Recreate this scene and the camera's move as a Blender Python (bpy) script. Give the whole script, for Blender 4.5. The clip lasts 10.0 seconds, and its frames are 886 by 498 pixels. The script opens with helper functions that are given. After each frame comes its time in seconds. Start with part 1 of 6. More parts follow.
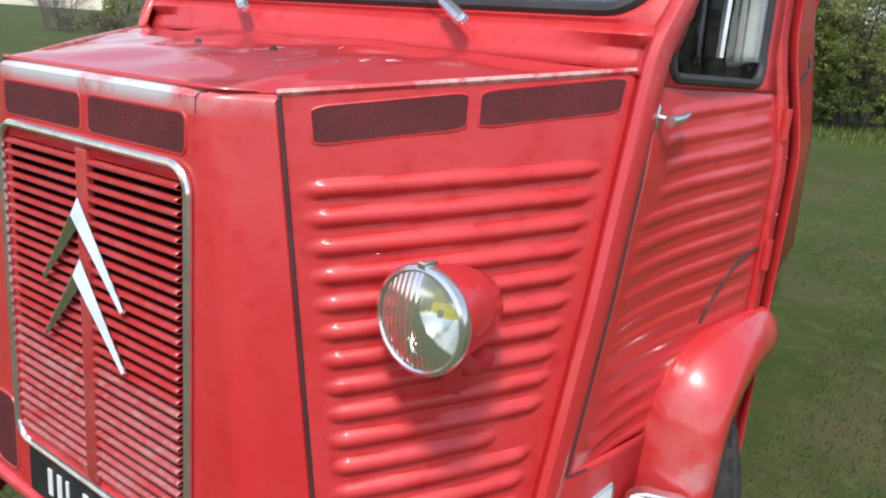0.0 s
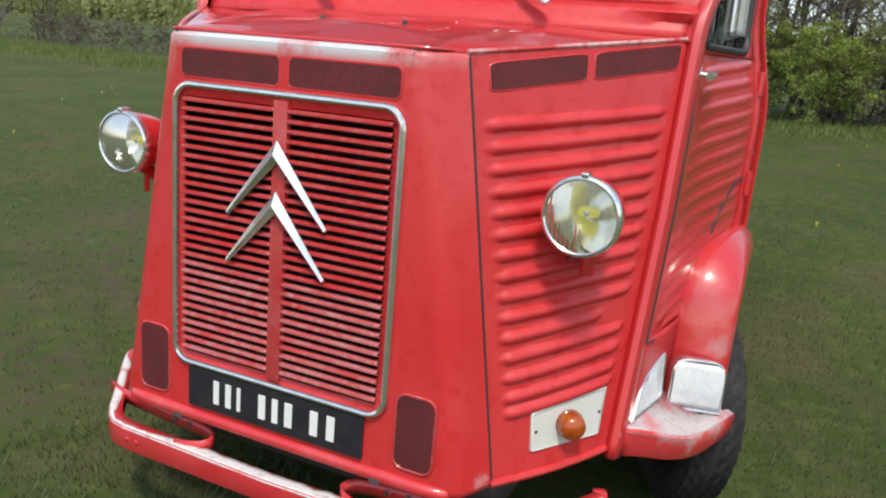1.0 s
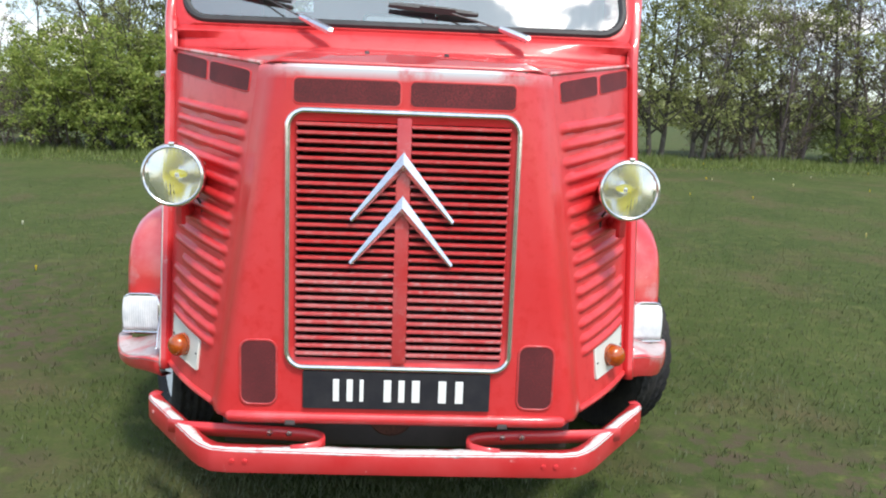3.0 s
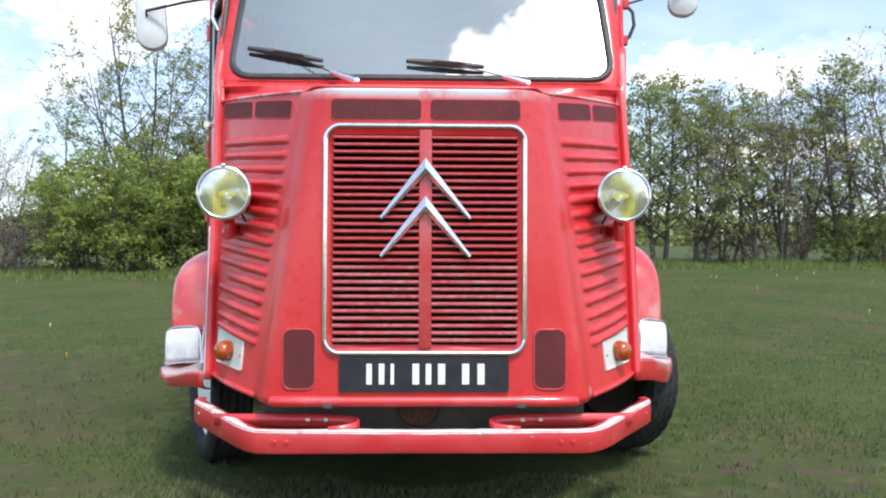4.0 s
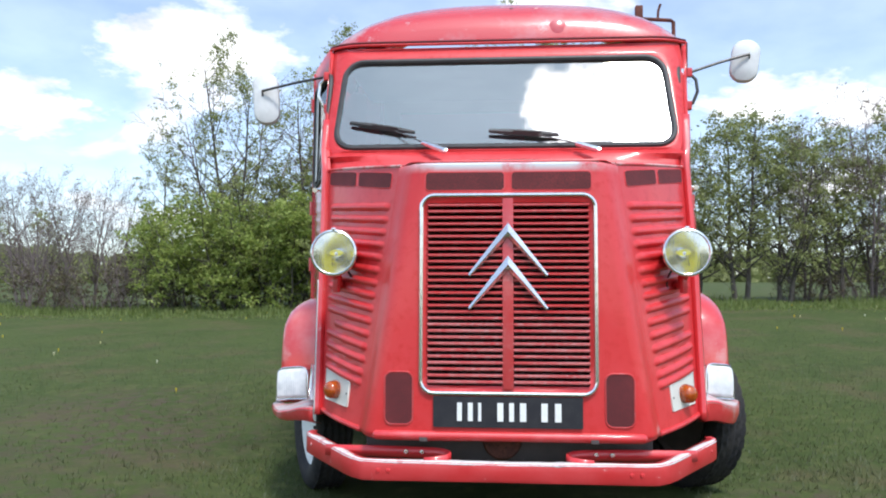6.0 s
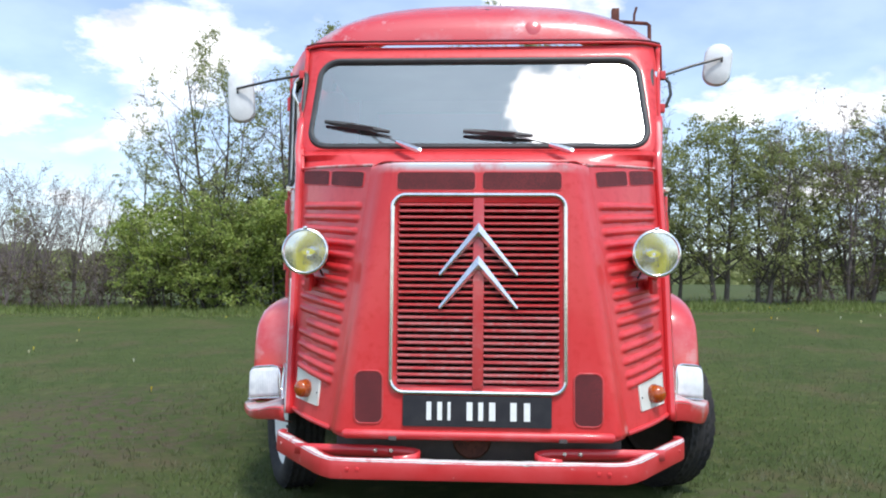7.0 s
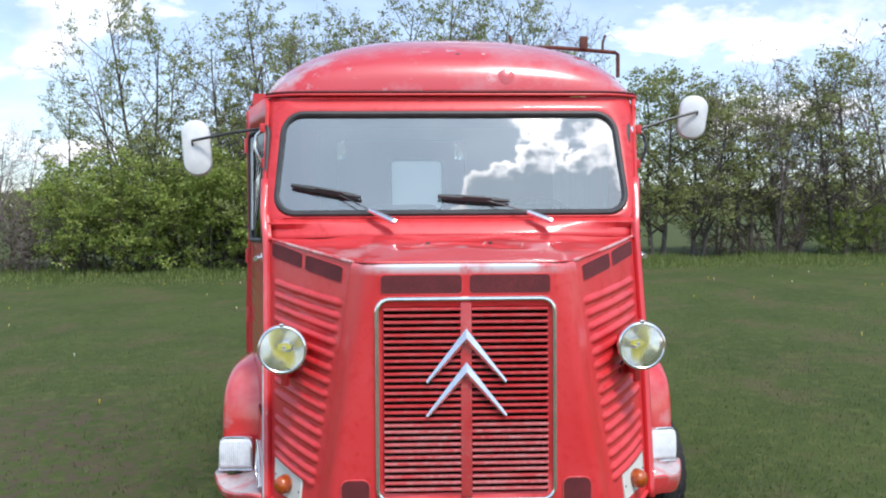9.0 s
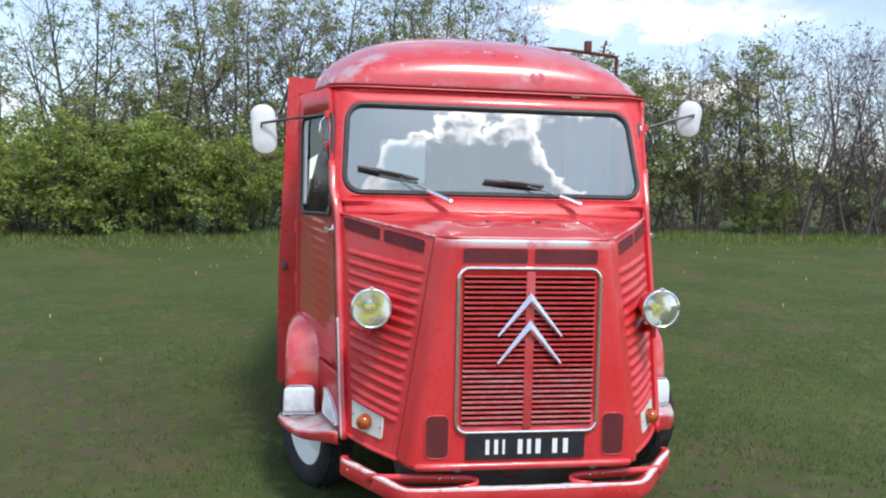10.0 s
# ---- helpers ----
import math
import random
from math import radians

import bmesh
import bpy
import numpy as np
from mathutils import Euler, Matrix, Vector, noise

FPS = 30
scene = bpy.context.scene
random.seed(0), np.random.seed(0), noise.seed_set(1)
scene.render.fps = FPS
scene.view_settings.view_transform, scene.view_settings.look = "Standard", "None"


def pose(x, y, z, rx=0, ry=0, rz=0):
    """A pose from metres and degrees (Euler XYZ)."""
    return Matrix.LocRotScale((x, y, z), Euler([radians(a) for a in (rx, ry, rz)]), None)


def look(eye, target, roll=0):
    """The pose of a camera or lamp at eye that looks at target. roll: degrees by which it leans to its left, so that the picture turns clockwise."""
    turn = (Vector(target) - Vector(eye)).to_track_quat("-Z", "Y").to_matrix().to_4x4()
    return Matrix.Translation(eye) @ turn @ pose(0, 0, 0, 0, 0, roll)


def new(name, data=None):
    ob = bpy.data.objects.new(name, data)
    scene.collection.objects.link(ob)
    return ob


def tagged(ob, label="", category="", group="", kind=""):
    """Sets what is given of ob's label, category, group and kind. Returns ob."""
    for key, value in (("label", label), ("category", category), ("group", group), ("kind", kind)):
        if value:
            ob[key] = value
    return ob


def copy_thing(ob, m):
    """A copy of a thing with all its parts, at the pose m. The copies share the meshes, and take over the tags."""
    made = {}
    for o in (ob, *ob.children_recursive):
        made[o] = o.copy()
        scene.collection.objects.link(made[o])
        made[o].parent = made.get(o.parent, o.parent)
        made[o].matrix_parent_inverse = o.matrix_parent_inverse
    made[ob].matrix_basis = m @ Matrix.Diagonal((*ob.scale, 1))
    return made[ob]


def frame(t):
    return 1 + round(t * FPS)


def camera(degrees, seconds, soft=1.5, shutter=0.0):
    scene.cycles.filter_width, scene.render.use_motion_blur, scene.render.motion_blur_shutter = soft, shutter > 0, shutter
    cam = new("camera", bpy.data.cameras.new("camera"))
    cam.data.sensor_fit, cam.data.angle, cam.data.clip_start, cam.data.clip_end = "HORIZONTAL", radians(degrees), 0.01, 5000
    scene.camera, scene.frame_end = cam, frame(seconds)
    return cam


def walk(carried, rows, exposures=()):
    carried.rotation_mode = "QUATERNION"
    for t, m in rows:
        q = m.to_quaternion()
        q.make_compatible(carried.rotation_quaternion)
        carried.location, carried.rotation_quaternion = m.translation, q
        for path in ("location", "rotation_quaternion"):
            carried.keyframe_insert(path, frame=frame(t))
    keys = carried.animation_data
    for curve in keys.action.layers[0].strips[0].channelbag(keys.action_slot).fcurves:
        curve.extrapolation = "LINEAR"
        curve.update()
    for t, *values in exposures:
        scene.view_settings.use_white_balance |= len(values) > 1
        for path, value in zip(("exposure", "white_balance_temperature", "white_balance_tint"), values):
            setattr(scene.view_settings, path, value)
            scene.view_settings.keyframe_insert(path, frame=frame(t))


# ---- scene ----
cam = camera(60.7, 10.0, soft=2.0)
PATH = [
    (0, (1.284, -0.703, 1.407), (0.171, 0.88, 0.903), 5.0),
    (0.5, (1.168, -1.038, 1.360), (0.221, 0.661, 0.893), 5.5),
    (1, (1.011, -1.369, 1.304), (0.232, 0.408, 0.821), 4.96),
    (1.5, (0.792, -1.688, 1.263), (0.215, 0.167, 0.784), 4.04),
    (1.7, (0.656, -1.74, 1.229), (0.208, 0.155, 0.781), 3.06),
    (2, (0.456, -1.777, 1.237), (0.158, 0.148, 0.782), 2.75),
    (2.2, (0.35, -1.829, 1.245), (0.154, 0.11, 0.801), 3.46),
    (3.3, (-0.041, -2.029, 1.028), (0.066, -0.041, 0.851), 1.46),
    (3.5, (-0.061, -2.07, 0.915), (0.035, -0.073, 0.856), 1.4),
    (3.7, (-0.054, -2.128, 0.834), (0.024, -0.13, 0.875), 0.31),
    (4, (-0.006, -2.269, 0.79), (0.046, -0.271, 0.827), 0.22),
    (4.5, (0.004, -2.452, 0.798), (-0.042, -0.454, 0.862), 0.31),
    (5, (-0.044, -2.57, 0.852), (-0.165, -0.58, 1.013), -0.3),
    (5.5, (-0.045, -2.604, 0.846), (-0.201, -0.614, 0.979), 0.1),
    (7, (0.016, -2.613, 0.837), (-0.09, -0.62, 0.971), 0.56),
    (7.5, (0.006, -2.595, 0.841), (-0.077, -0.602, 0.988), 0.52),
    (8, (-0.037, -2.462, 0.825), (-0.094, -0.464, 0.908), 0.03),
    (8.3, (-0.139, -2.326, 0.894), (-0.158, -0.328, 0.972), -0.12),
    (8.5, (-0.126, -2.318, 1.008), (-0.116, -0.319, 1.052), 0.42),
    (8.7, (-0.125, -2.357, 1.167), (-0.065, -0.358, 1.121), 1.4),
    (8.8, (-0.139, -2.411, 1.262), (-0.084, -0.413, 1.196), 0.94),
    (9, (-0.157, -2.533, 1.431), (-0.093, -0.535, 1.383), -0.37),
    (9.2, (-0.196, -2.632, 1.495), (-0.009, -0.641, 1.464), 1.54),
    (9.5, (-0.364, -2.811, 1.509), (-0.086, -0.831, 1.489), 2.61),
    (9.6, (-0.459, -2.862, 1.521), (-0.166, -0.885, 1.453), 2.39),
    (9.8, (-0.668, -2.958, 1.483), (-0.38, -0.982, 1.373), 1.17),
    (10, (-0.806, -3.018, 1.471), (-0.52, -1.042, 1.345), 1.25),
]
EXPOSURES = [(0.0, 0.64, 6800, 10), (0.5, 0.56, 6950, 10), (1.0, 0.50, 7100, 10), (1.5, 0.60, 7150, 10), (2.0, 0.80, 7200, 10), (2.2, 0.80, 7200, 10), (3.3, 0.96, 6700, 10), (4.5, 0.88, 6500, 10), (5.0, 0.90, 6450, 10), (5.5, 0.80, 6350, 10), (7.5, 0.76, 6350, 10), (8.5, 0.74, 6350, 11), (10.0, 0.68, 6500, 11)]
walk(cam, [(t, look(eye, target, roll)) for t, eye, target, roll in PATH], EXPOSURES)

# ---- world and sun ----
SUN = Vector((0.20, -0.47, 0.87)).normalized()
world = bpy.data.worlds.new("sky")
scene.world = world
world.use_nodes = True


def sky_nodes():
    nt = world.node_tree
    nt.nodes.clear()
    N, L = nt.nodes.new, nt.links.new

    def op(kind, a, b=None, vec=False):
        n = N("ShaderNodeVectorMath" if vec else "ShaderNodeMath")
        n.operation = kind
        for i, v in enumerate((a, b)):
            if v is None:
                continue
            if hasattr(v, "links"):
                L(v, n.inputs[i])
            else:
                n.inputs[i].default_value = v
        return n.outputs["Value"] if (vec and kind == "DOT_PRODUCT") else n.outputs[0]

    co = N("ShaderNodeTexCoord").outputs["Generated"]
    sky = N("ShaderNodeTexSky")
    sky.sky_type, sky.sun_disc = "NISHITA", False
    sky.sun_elevation = math.asin(SUN.z)
    sky.sun_rotation = math.atan2(SUN.x, SUN.y)
    sky.air_density, sky.dust_density, sky.ozone_density = 1.0, 1.2, 1.0
    sep = N("ShaderNodeSeparateXYZ")
    L(co, sep.inputs[0])
    up = op("ADD", op("MAXIMUM", sep.outputs[2], 0.0), 0.22)
    comb = N("ShaderNodeCombineXYZ")
    L(op("DIVIDE", sep.outputs[0], up), comb.inputs[0])
    L(op("DIVIDE", sep.outputs[1], up), comb.inputs[1])
    noise_a = N("ShaderNodeTexNoise")
    L(comb.outputs[0], noise_a.inputs["Vector"])
    noise_a.inputs["Scale"].default_value = 1.25
    noise_a.inputs["Detail"].default_value = 9.0
    noise_a.inputs["Roughness"].default_value = 0.52
    noise_a.inputs["Distortion"].default_value = 0.25
    ramp = N("ShaderNodeValToRGB")
    ramp.color_ramp.elements[0].position, ramp.color_ramp.elements[1].position = CLOUD_FROM, CLOUD_TO
    L(noise_a.outputs[0], ramp.inputs[0])
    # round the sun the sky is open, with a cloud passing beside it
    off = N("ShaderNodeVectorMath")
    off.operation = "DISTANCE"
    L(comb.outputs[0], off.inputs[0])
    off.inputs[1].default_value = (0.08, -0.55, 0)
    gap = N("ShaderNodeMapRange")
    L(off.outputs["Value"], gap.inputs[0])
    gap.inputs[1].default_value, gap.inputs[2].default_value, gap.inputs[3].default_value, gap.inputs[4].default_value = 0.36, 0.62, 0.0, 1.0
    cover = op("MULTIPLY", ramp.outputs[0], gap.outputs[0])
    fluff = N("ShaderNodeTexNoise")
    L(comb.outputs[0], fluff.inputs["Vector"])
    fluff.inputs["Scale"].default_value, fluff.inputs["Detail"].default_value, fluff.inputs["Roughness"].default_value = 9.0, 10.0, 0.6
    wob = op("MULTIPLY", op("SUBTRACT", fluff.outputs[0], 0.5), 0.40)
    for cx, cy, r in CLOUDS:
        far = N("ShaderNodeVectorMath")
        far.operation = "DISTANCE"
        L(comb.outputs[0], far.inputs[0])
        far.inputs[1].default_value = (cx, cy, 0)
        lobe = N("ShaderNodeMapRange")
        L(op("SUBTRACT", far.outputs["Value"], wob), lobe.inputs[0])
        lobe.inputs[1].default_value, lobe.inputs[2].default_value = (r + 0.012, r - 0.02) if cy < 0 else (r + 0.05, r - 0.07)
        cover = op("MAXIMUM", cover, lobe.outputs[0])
    # the lower cloud by the sun: grey, thin-edged, with a silver border
    far = N("ShaderNodeVectorMath")
    far.operation = "DISTANCE"
    L(comb.outputs[0], far.inputs[0])
    far.inputs[1].default_value = (0.180, -0.740, 0)
    rim = op("SUBTRACT", far.outputs["Value"], op("MULTIPLY", wob, 0.55))
    inside = N("ShaderNodeMapRange")
    L(rim, inside.inputs[0])
    inside.inputs[1].default_value, inside.inputs[2].default_value = 0.143, 0.137
    deep = N("ShaderNodeMapRange")
    L(rim, deep.inputs[0])
    deep.inputs[1].default_value, deep.inputs[2].default_value = 0.138, 0.120
    grey = op("MULTIPLY", inside.outputs[0], deep.outputs[0])
    hole = N("ShaderNodeVectorMath")
    hole.operation = "DISTANCE"
    L(comb.outputs[0], hole.inputs[0])
    hole.inputs[1].default_value = (0.205, -0.342, 0)
    dull = N("ShaderNodeMapRange")
    L(op("SUBTRACT", hole.outputs["Value"], op("MULTIPLY", wob, 1.3)), dull.inputs[0])
    dull.inputs[1].default_value, dull.inputs[2].default_value = 0.055, 0.02
    grey = op("MAXIMUM", grey, dull.outputs[0])
    cover = op("MAXIMUM", op("MAXIMUM", cover, inside.outputs[0]), 0.14)
    noise_b = N("ShaderNodeTexNoise")
    L(comb.outputs[0], noise_b.inputs["Vector"])
    noise_b.inputs["Scale"].default_value = 5.5
    noise_b.inputs["Detail"].default_value = 6.0
    shade = N("ShaderNodeMapRange")
    L(noise_b.outputs[0], shade.inputs[0])
    shade.inputs[1].default_value, shade.inputs[2].default_value = 0.35, 0.68
    shade.inputs[3].default_value, shade.inputs[4].default_value = 1.2, 0.62
    dot = N("ShaderNodeVectorMath")
    dot.operation = "DOT_PRODUCT"
    L(co, dot.inputs[0])
    dot.inputs[1].default_value = SUN
    near = op("POWER", op("MAXIMUM", dot.outputs["Value"], 0.0), 14.0)
    gain = op("MULTIPLY", op("ADD", op("MULTIPLY", near, 3.2), CLOUD), shade.outputs[0])
    cloud = N("ShaderNodeVectorMath")
    cloud.operation = "SCALE"
    cloud.inputs[0].default_value = (1.0, 1.0, 1.02)
    L(gain, cloud.inputs["Scale"])
    blue = N("ShaderNodeVectorMath")
    blue.operation = "SCALE"
    L(sky.outputs[0], blue.inputs[0])
    blue.inputs["Scale"].default_value = SKY
    # even pale blue haze round the sun
    veil = N("ShaderNodeMapRange")
    L(dot.outputs["Value"], veil.inputs[0])
    veil.inputs[1].default_value, veil.inputs[2].default_value = 0.80, 0.93
    clear = N("ShaderNodeMix")
    clear.data_type = "RGBA"
    L(veil.outputs[0], clear.inputs[0])
    L(blue.outputs[0], clear.inputs[6])
    clear.inputs[7].default_value = (0.58, 0.84, 1.10, 1)
    dim = N("ShaderNodeMix")
    dim.data_type = "RGBA"
    L(grey, dim.inputs[0])
    L(cloud.outputs[0], dim.inputs[6])
    dim.inputs[7].default_value = (0.84, 1.03, 1.20, 1)
    mix = N("ShaderNodeMix")
    mix.data_type = "RGBA"
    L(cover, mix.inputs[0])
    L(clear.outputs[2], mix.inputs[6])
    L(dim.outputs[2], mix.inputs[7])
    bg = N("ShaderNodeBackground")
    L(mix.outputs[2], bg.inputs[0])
    bg.inputs[1].default_value = 1.0
    out = N("ShaderNodeOutputWorld")
    L(bg.outputs[0], out.inputs[0])


SKY, CLOUD, CLOUD_FROM, CLOUD_TO = 0.15, 0.95, 0.56, 0.66
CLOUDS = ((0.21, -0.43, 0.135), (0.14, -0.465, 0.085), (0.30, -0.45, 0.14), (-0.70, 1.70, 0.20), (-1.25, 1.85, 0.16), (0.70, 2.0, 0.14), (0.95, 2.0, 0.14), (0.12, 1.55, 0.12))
sky_nodes()
sun = new("sun", bpy.data.lights.new("sun", "SUN"))
sun.data.energy, sun.data.angle, sun.data.color = 1.75, radians(9.0), (1.0, 0.96, 0.9)
sun.matrix_world = look(SUN * 30, (0, 0, 0))


# ---- materials ----
def material(name, base, rough=0.5, metal=0.0, vary=None, scale=6.0, vary2=None, scale2=40.0, bump=0.0, bump_scale=60.0, coat=0.0, edges=(0.4, 0.65), edges2=(0.5, 0.7), spec=0.5, own=False, spots=(), spot_colour=(0.5, 0.4, 0.4), spot_amount=0.5, band=None):
    """A surface of one base colour, with two noises that mix in other colours, and fine relief."""
    m = bpy.data.materials.new(name)
    m.use_nodes = True
    nt = m.node_tree
    N, L = nt.nodes.new, nt.links.new
    b = nt.nodes["Principled BSDF"]
    b.inputs["Base Color"].default_value = (*base, 1)
    b.inputs["Roughness"].default_value = rough
    b.inputs["Metallic"].default_value = metal
    b.inputs["Specular IOR Level"].default_value = spec
    if coat:
        b.inputs["Coat Weight"].default_value = coat
        b.inputs["Coat Roughness"].default_value = 0.07
    co = N("ShaderNodeTexCoord").outputs["Object"]
    if own:
        shift = N("ShaderNodeVectorMath")
        shift.operation = "MULTIPLY_ADD"
        L(N("ShaderNodeObjectInfo").outputs["Random"], shift.inputs[0])
        shift.inputs[1].default_value = (31.0, 17.0, 23.0)
        L(co, shift.inputs[2])
        co = shift.outputs[0]
    colour = None
    for other, size, (lo, hi), detail in ((vary, scale, edges, 5), (vary2, scale2, edges2, 8)):
        if other is None:
            continue
        n = N("ShaderNodeTexNoise")
        n.inputs["Scale"].default_value, n.inputs["Detail"].default_value, n.inputs["Roughness"].default_value = size, detail, 0.62
        L(co, n.inputs["Vector"])
        r = N("ShaderNodeMapRange")
        r.inputs[1].default_value, r.inputs[2].default_value = lo, hi
        L(n.outputs[0], r.inputs[0])
        x = N("ShaderNodeMix")
        x.data_type = "RGBA"
        if colour is None:
            x.inputs[6].default_value = (*base, 1)
        else:
            L(colour, x.inputs[6])
        x.inputs[7].default_value = (*other, 1)
        L(r.outputs[0], x.inputs[0])
        colour = x.outputs[2]
    if band:
        sep = N("ShaderNodeSeparateXYZ")
        L(co, sep.inputs[0])
        lift = N("ShaderNodeMapRange")
        lift.inputs[1].default_value, lift.inputs[2].default_value = band[0], band[1]
        L(sep.outputs[2], lift.inputs[0])
        n = N("ShaderNodeTexNoise")
        n.inputs["Scale"].default_value, n.inputs["Detail"].default_value, n.inputs["Roughness"].default_value = 11.0, 8, 0.65
        L(co, n.inputs["Vector"])
        r = N("ShaderNodeMapRange")
        r.inputs[1].default_value, r.inputs[2].default_value = 0.27, 0.52
        L(n.outputs[0], r.inputs[0])
        w = N("ShaderNodeMath")
        w.operation = "MULTIPLY"
        away = N("ShaderNodeMath")
        away.operation = "ABSOLUTE"
        L(sep.outputs[0], away.inputs[0])
        ends = N("ShaderNodeMapRange")
        ends.inputs[1].default_value, ends.inputs[2].default_value, ends.inputs[3].default_value, ends.inputs[4].default_value = 0.24, 0.37, 1.0, 0.15
        L(away.outputs[0], ends.inputs[0])
        mid = N("ShaderNodeMath")
        mid.operation = "MULTIPLY"
        L(ends.outputs[0], mid.inputs[0])
        L(r.outputs[0], mid.inputs[1])
        L(lift.outputs[0], w.inputs[0])
        L(mid.outputs[0], w.inputs[1])
        x = N("ShaderNodeMix")
        x.data_type = "RGBA"
        L(colour, x.inputs[6])
        x.inputs[7].default_value = (*band[2], 1)
        L(w.outputs[0], x.inputs[0])
        colour = x.outputs[2]
    for x0, y0, z0, r0 in spots:
        d = N("ShaderNodeVectorMath")
        d.operation = "DISTANCE"
        L(co, d.inputs[0])
        d.inputs[1].default_value = (x0, y0, z0)
        n = N("ShaderNodeTexNoise")
        n.inputs["Scale"].default_value, n.inputs["Detail"].default_value, n.inputs["Roughness"].default_value = 2.2 / r0, 7, 0.65
        L(co, n.inputs["Vector"])
        w = N("ShaderNodeMath")
        w.operation = "MULTIPLY_ADD"
        L(n.outputs[0], w.inputs[0])
        w.inputs[1].default_value = 1.6 * r0
        L(d.outputs["Value"], w.inputs[2])
        r = N("ShaderNodeMapRange")
        r.inputs[1].default_value, r.inputs[2].default_value, r.inputs[3].default_value, r.inputs[4].default_value = r0 * 1.15, r0 * 1.7, spot_amount, 0.0
        L(w.outputs[0], r.inputs[0])
        x = N("ShaderNodeMix")
        x.data_type = "RGBA"
        if colour is None:
            x.inputs[6].default_value = (*base, 1)
        else:
            L(colour, x.inputs[6])
        x.inputs[7].default_value = (*spot_colour, 1)
        L(r.outputs[0], x.inputs[0])
        colour = x.outputs[2]
    if colour is not None:
        L(colour, b.inputs["Base Color"])
    if bump:
        n = N("ShaderNodeTexNoise")
        n.inputs["Scale"].default_value, n.inputs["Detail"].default_value = bump_scale, 4
        L(co, n.inputs["Vector"])
        u = N("ShaderNodeBump")
        u.inputs["Strength"].default_value, u.inputs["Distance"].default_value = bump, 0.004
        L(n.outputs[0], u.inputs["Height"])
        L(u.outputs[0], b.inputs["Normal"])
    return m


def clear_glass(name, tint, see, ior=1.5, rough=0.0, glare=0.0, blur=0.0, flutes=0.0, film=(0.62, 0.70, 0.78)):
    """Thin glass: straight through, with a mirror gloss by Fresnel."""
    m = bpy.data.materials.new(name)
    m.use_nodes = True
    nt = m.node_tree
    nt.nodes.clear()
    N, L = nt.nodes.new, nt.links.new
    t = N("ShaderNodeBsdfRefraction" if blur else "ShaderNodeBsdfTransparent")
    if blur:
        t.inputs["Roughness"].default_value, t.inputs["IOR"].default_value = blur, 1.10
    t.inputs[0].default_value = (tint[0] * see, tint[1] * see, tint[2] * see, 1)
    g = N("ShaderNodeBsdfGlossy")
    g.inputs["Roughness"].default_value = rough
    f = N("ShaderNodeFresnel")
    f.inputs[0].default_value = ior
    if flutes:
        wave = N("ShaderNodeTexWave")
        wave.bands_direction = "X"
        wave.inputs["Scale"].default_value, wave.inputs["Distortion"].default_value, wave.inputs["Detail"].default_value = flutes, 0.6, 1.0
        L(N("ShaderNodeTexCoord").outputs["Object"], wave.inputs["Vector"])
        relief = N("ShaderNodeBump")
        relief.inputs["Strength"].default_value, relief.inputs["Distance"].default_value = 0.4, 0.002
        L(wave.outputs["Fac"], relief.inputs["Height"])
        L(relief.outputs[0], t.inputs["Normal"])
        L(relief.outputs[0], g.inputs["Normal"])
    x = N("ShaderNodeMixShader")
    L(f.outputs[0], x.inputs[0])
    L(t.outputs[0], x.inputs[1])
    L(g.outputs[0], x.inputs[2])
    out = N("ShaderNodeOutputMaterial")
    last = x
    # pale diffuse layer imitates veiling glare and light caught by lens flutes
    if glare:
        d = N("ShaderNodeBsdfDiffuse")
        d.inputs[0].default_value = (*film, 1)
        n = N("ShaderNodeTexNoise")
        n.inputs["Scale"].default_value, n.inputs["Detail"].default_value = 3.0, 6
        L(N("ShaderNodeTexCoord").outputs["Object"], n.inputs["Vector"])
        r = N("ShaderNodeMapRange")
        r.inputs[3].default_value, r.inputs[4].default_value = glare * 0.7, glare * 1.3
        L(n.outputs[0], r.inputs[0])
        last = N("ShaderNodeMixShader")
        L(r.outputs[0], last.inputs[0])
        L(x.outputs[0], last.inputs[1])
        L(d.outputs[0], last.inputs[2])
    L(last.outputs[0], out.inputs[0])
    return m


RED = (0.60, 0.028, 0.032)
red = material("red_paint", RED, 0.42, vary=(0.64, 0.065, 0.07), scale=3.2, edges=(0.30, 0.90), vary2=(0.53, 0.020, 0.024), scale2=24, edges2=(0.5, 0.7), bump=0.05, bump_scale=25, coat=0.25, spec=0.38)
door_paint = material("glossy_door_paint", RED, 0.34, vary=(0.63, 0.05, 0.055), scale=2.2, vary2=(0.55, 0.024, 0.028), scale2=30, bump=0.05, bump_scale=25, coat=0.85)
red_faded = material("faded_red_paint", (0.60, 0.03, 0.036), 0.4, vary=(0.66, 0.13, 0.14), scale=3.0, edges=(0.5, 0.75), vary2=(0.62, 0.5, 0.48), scale2=14, edges2=(0.66, 0.78), bump=0.08, bump_scale=25, coat=0.6)
fender_paint = material("sun_bleached_red_paint", (0.58, 0.030, 0.034), 0.30, vary=(0.62, 0.14, 0.14), scale=4.0, edges=(0.5, 0.75), vary2=(0.56, 0.46, 0.46), scale2=11, edges2=(0.66, 0.78), bump=0.03, bump_scale=14, coat=1.0, spots=((0.95, 0.76, 0.60, 0.045), (-1.0, 0.74, 0.62, 0.07), (-1.02, 0.78, 0.7, 0.05)), spot_colour=(0.58, 0.40, 0.41), spot_amount=0.4)
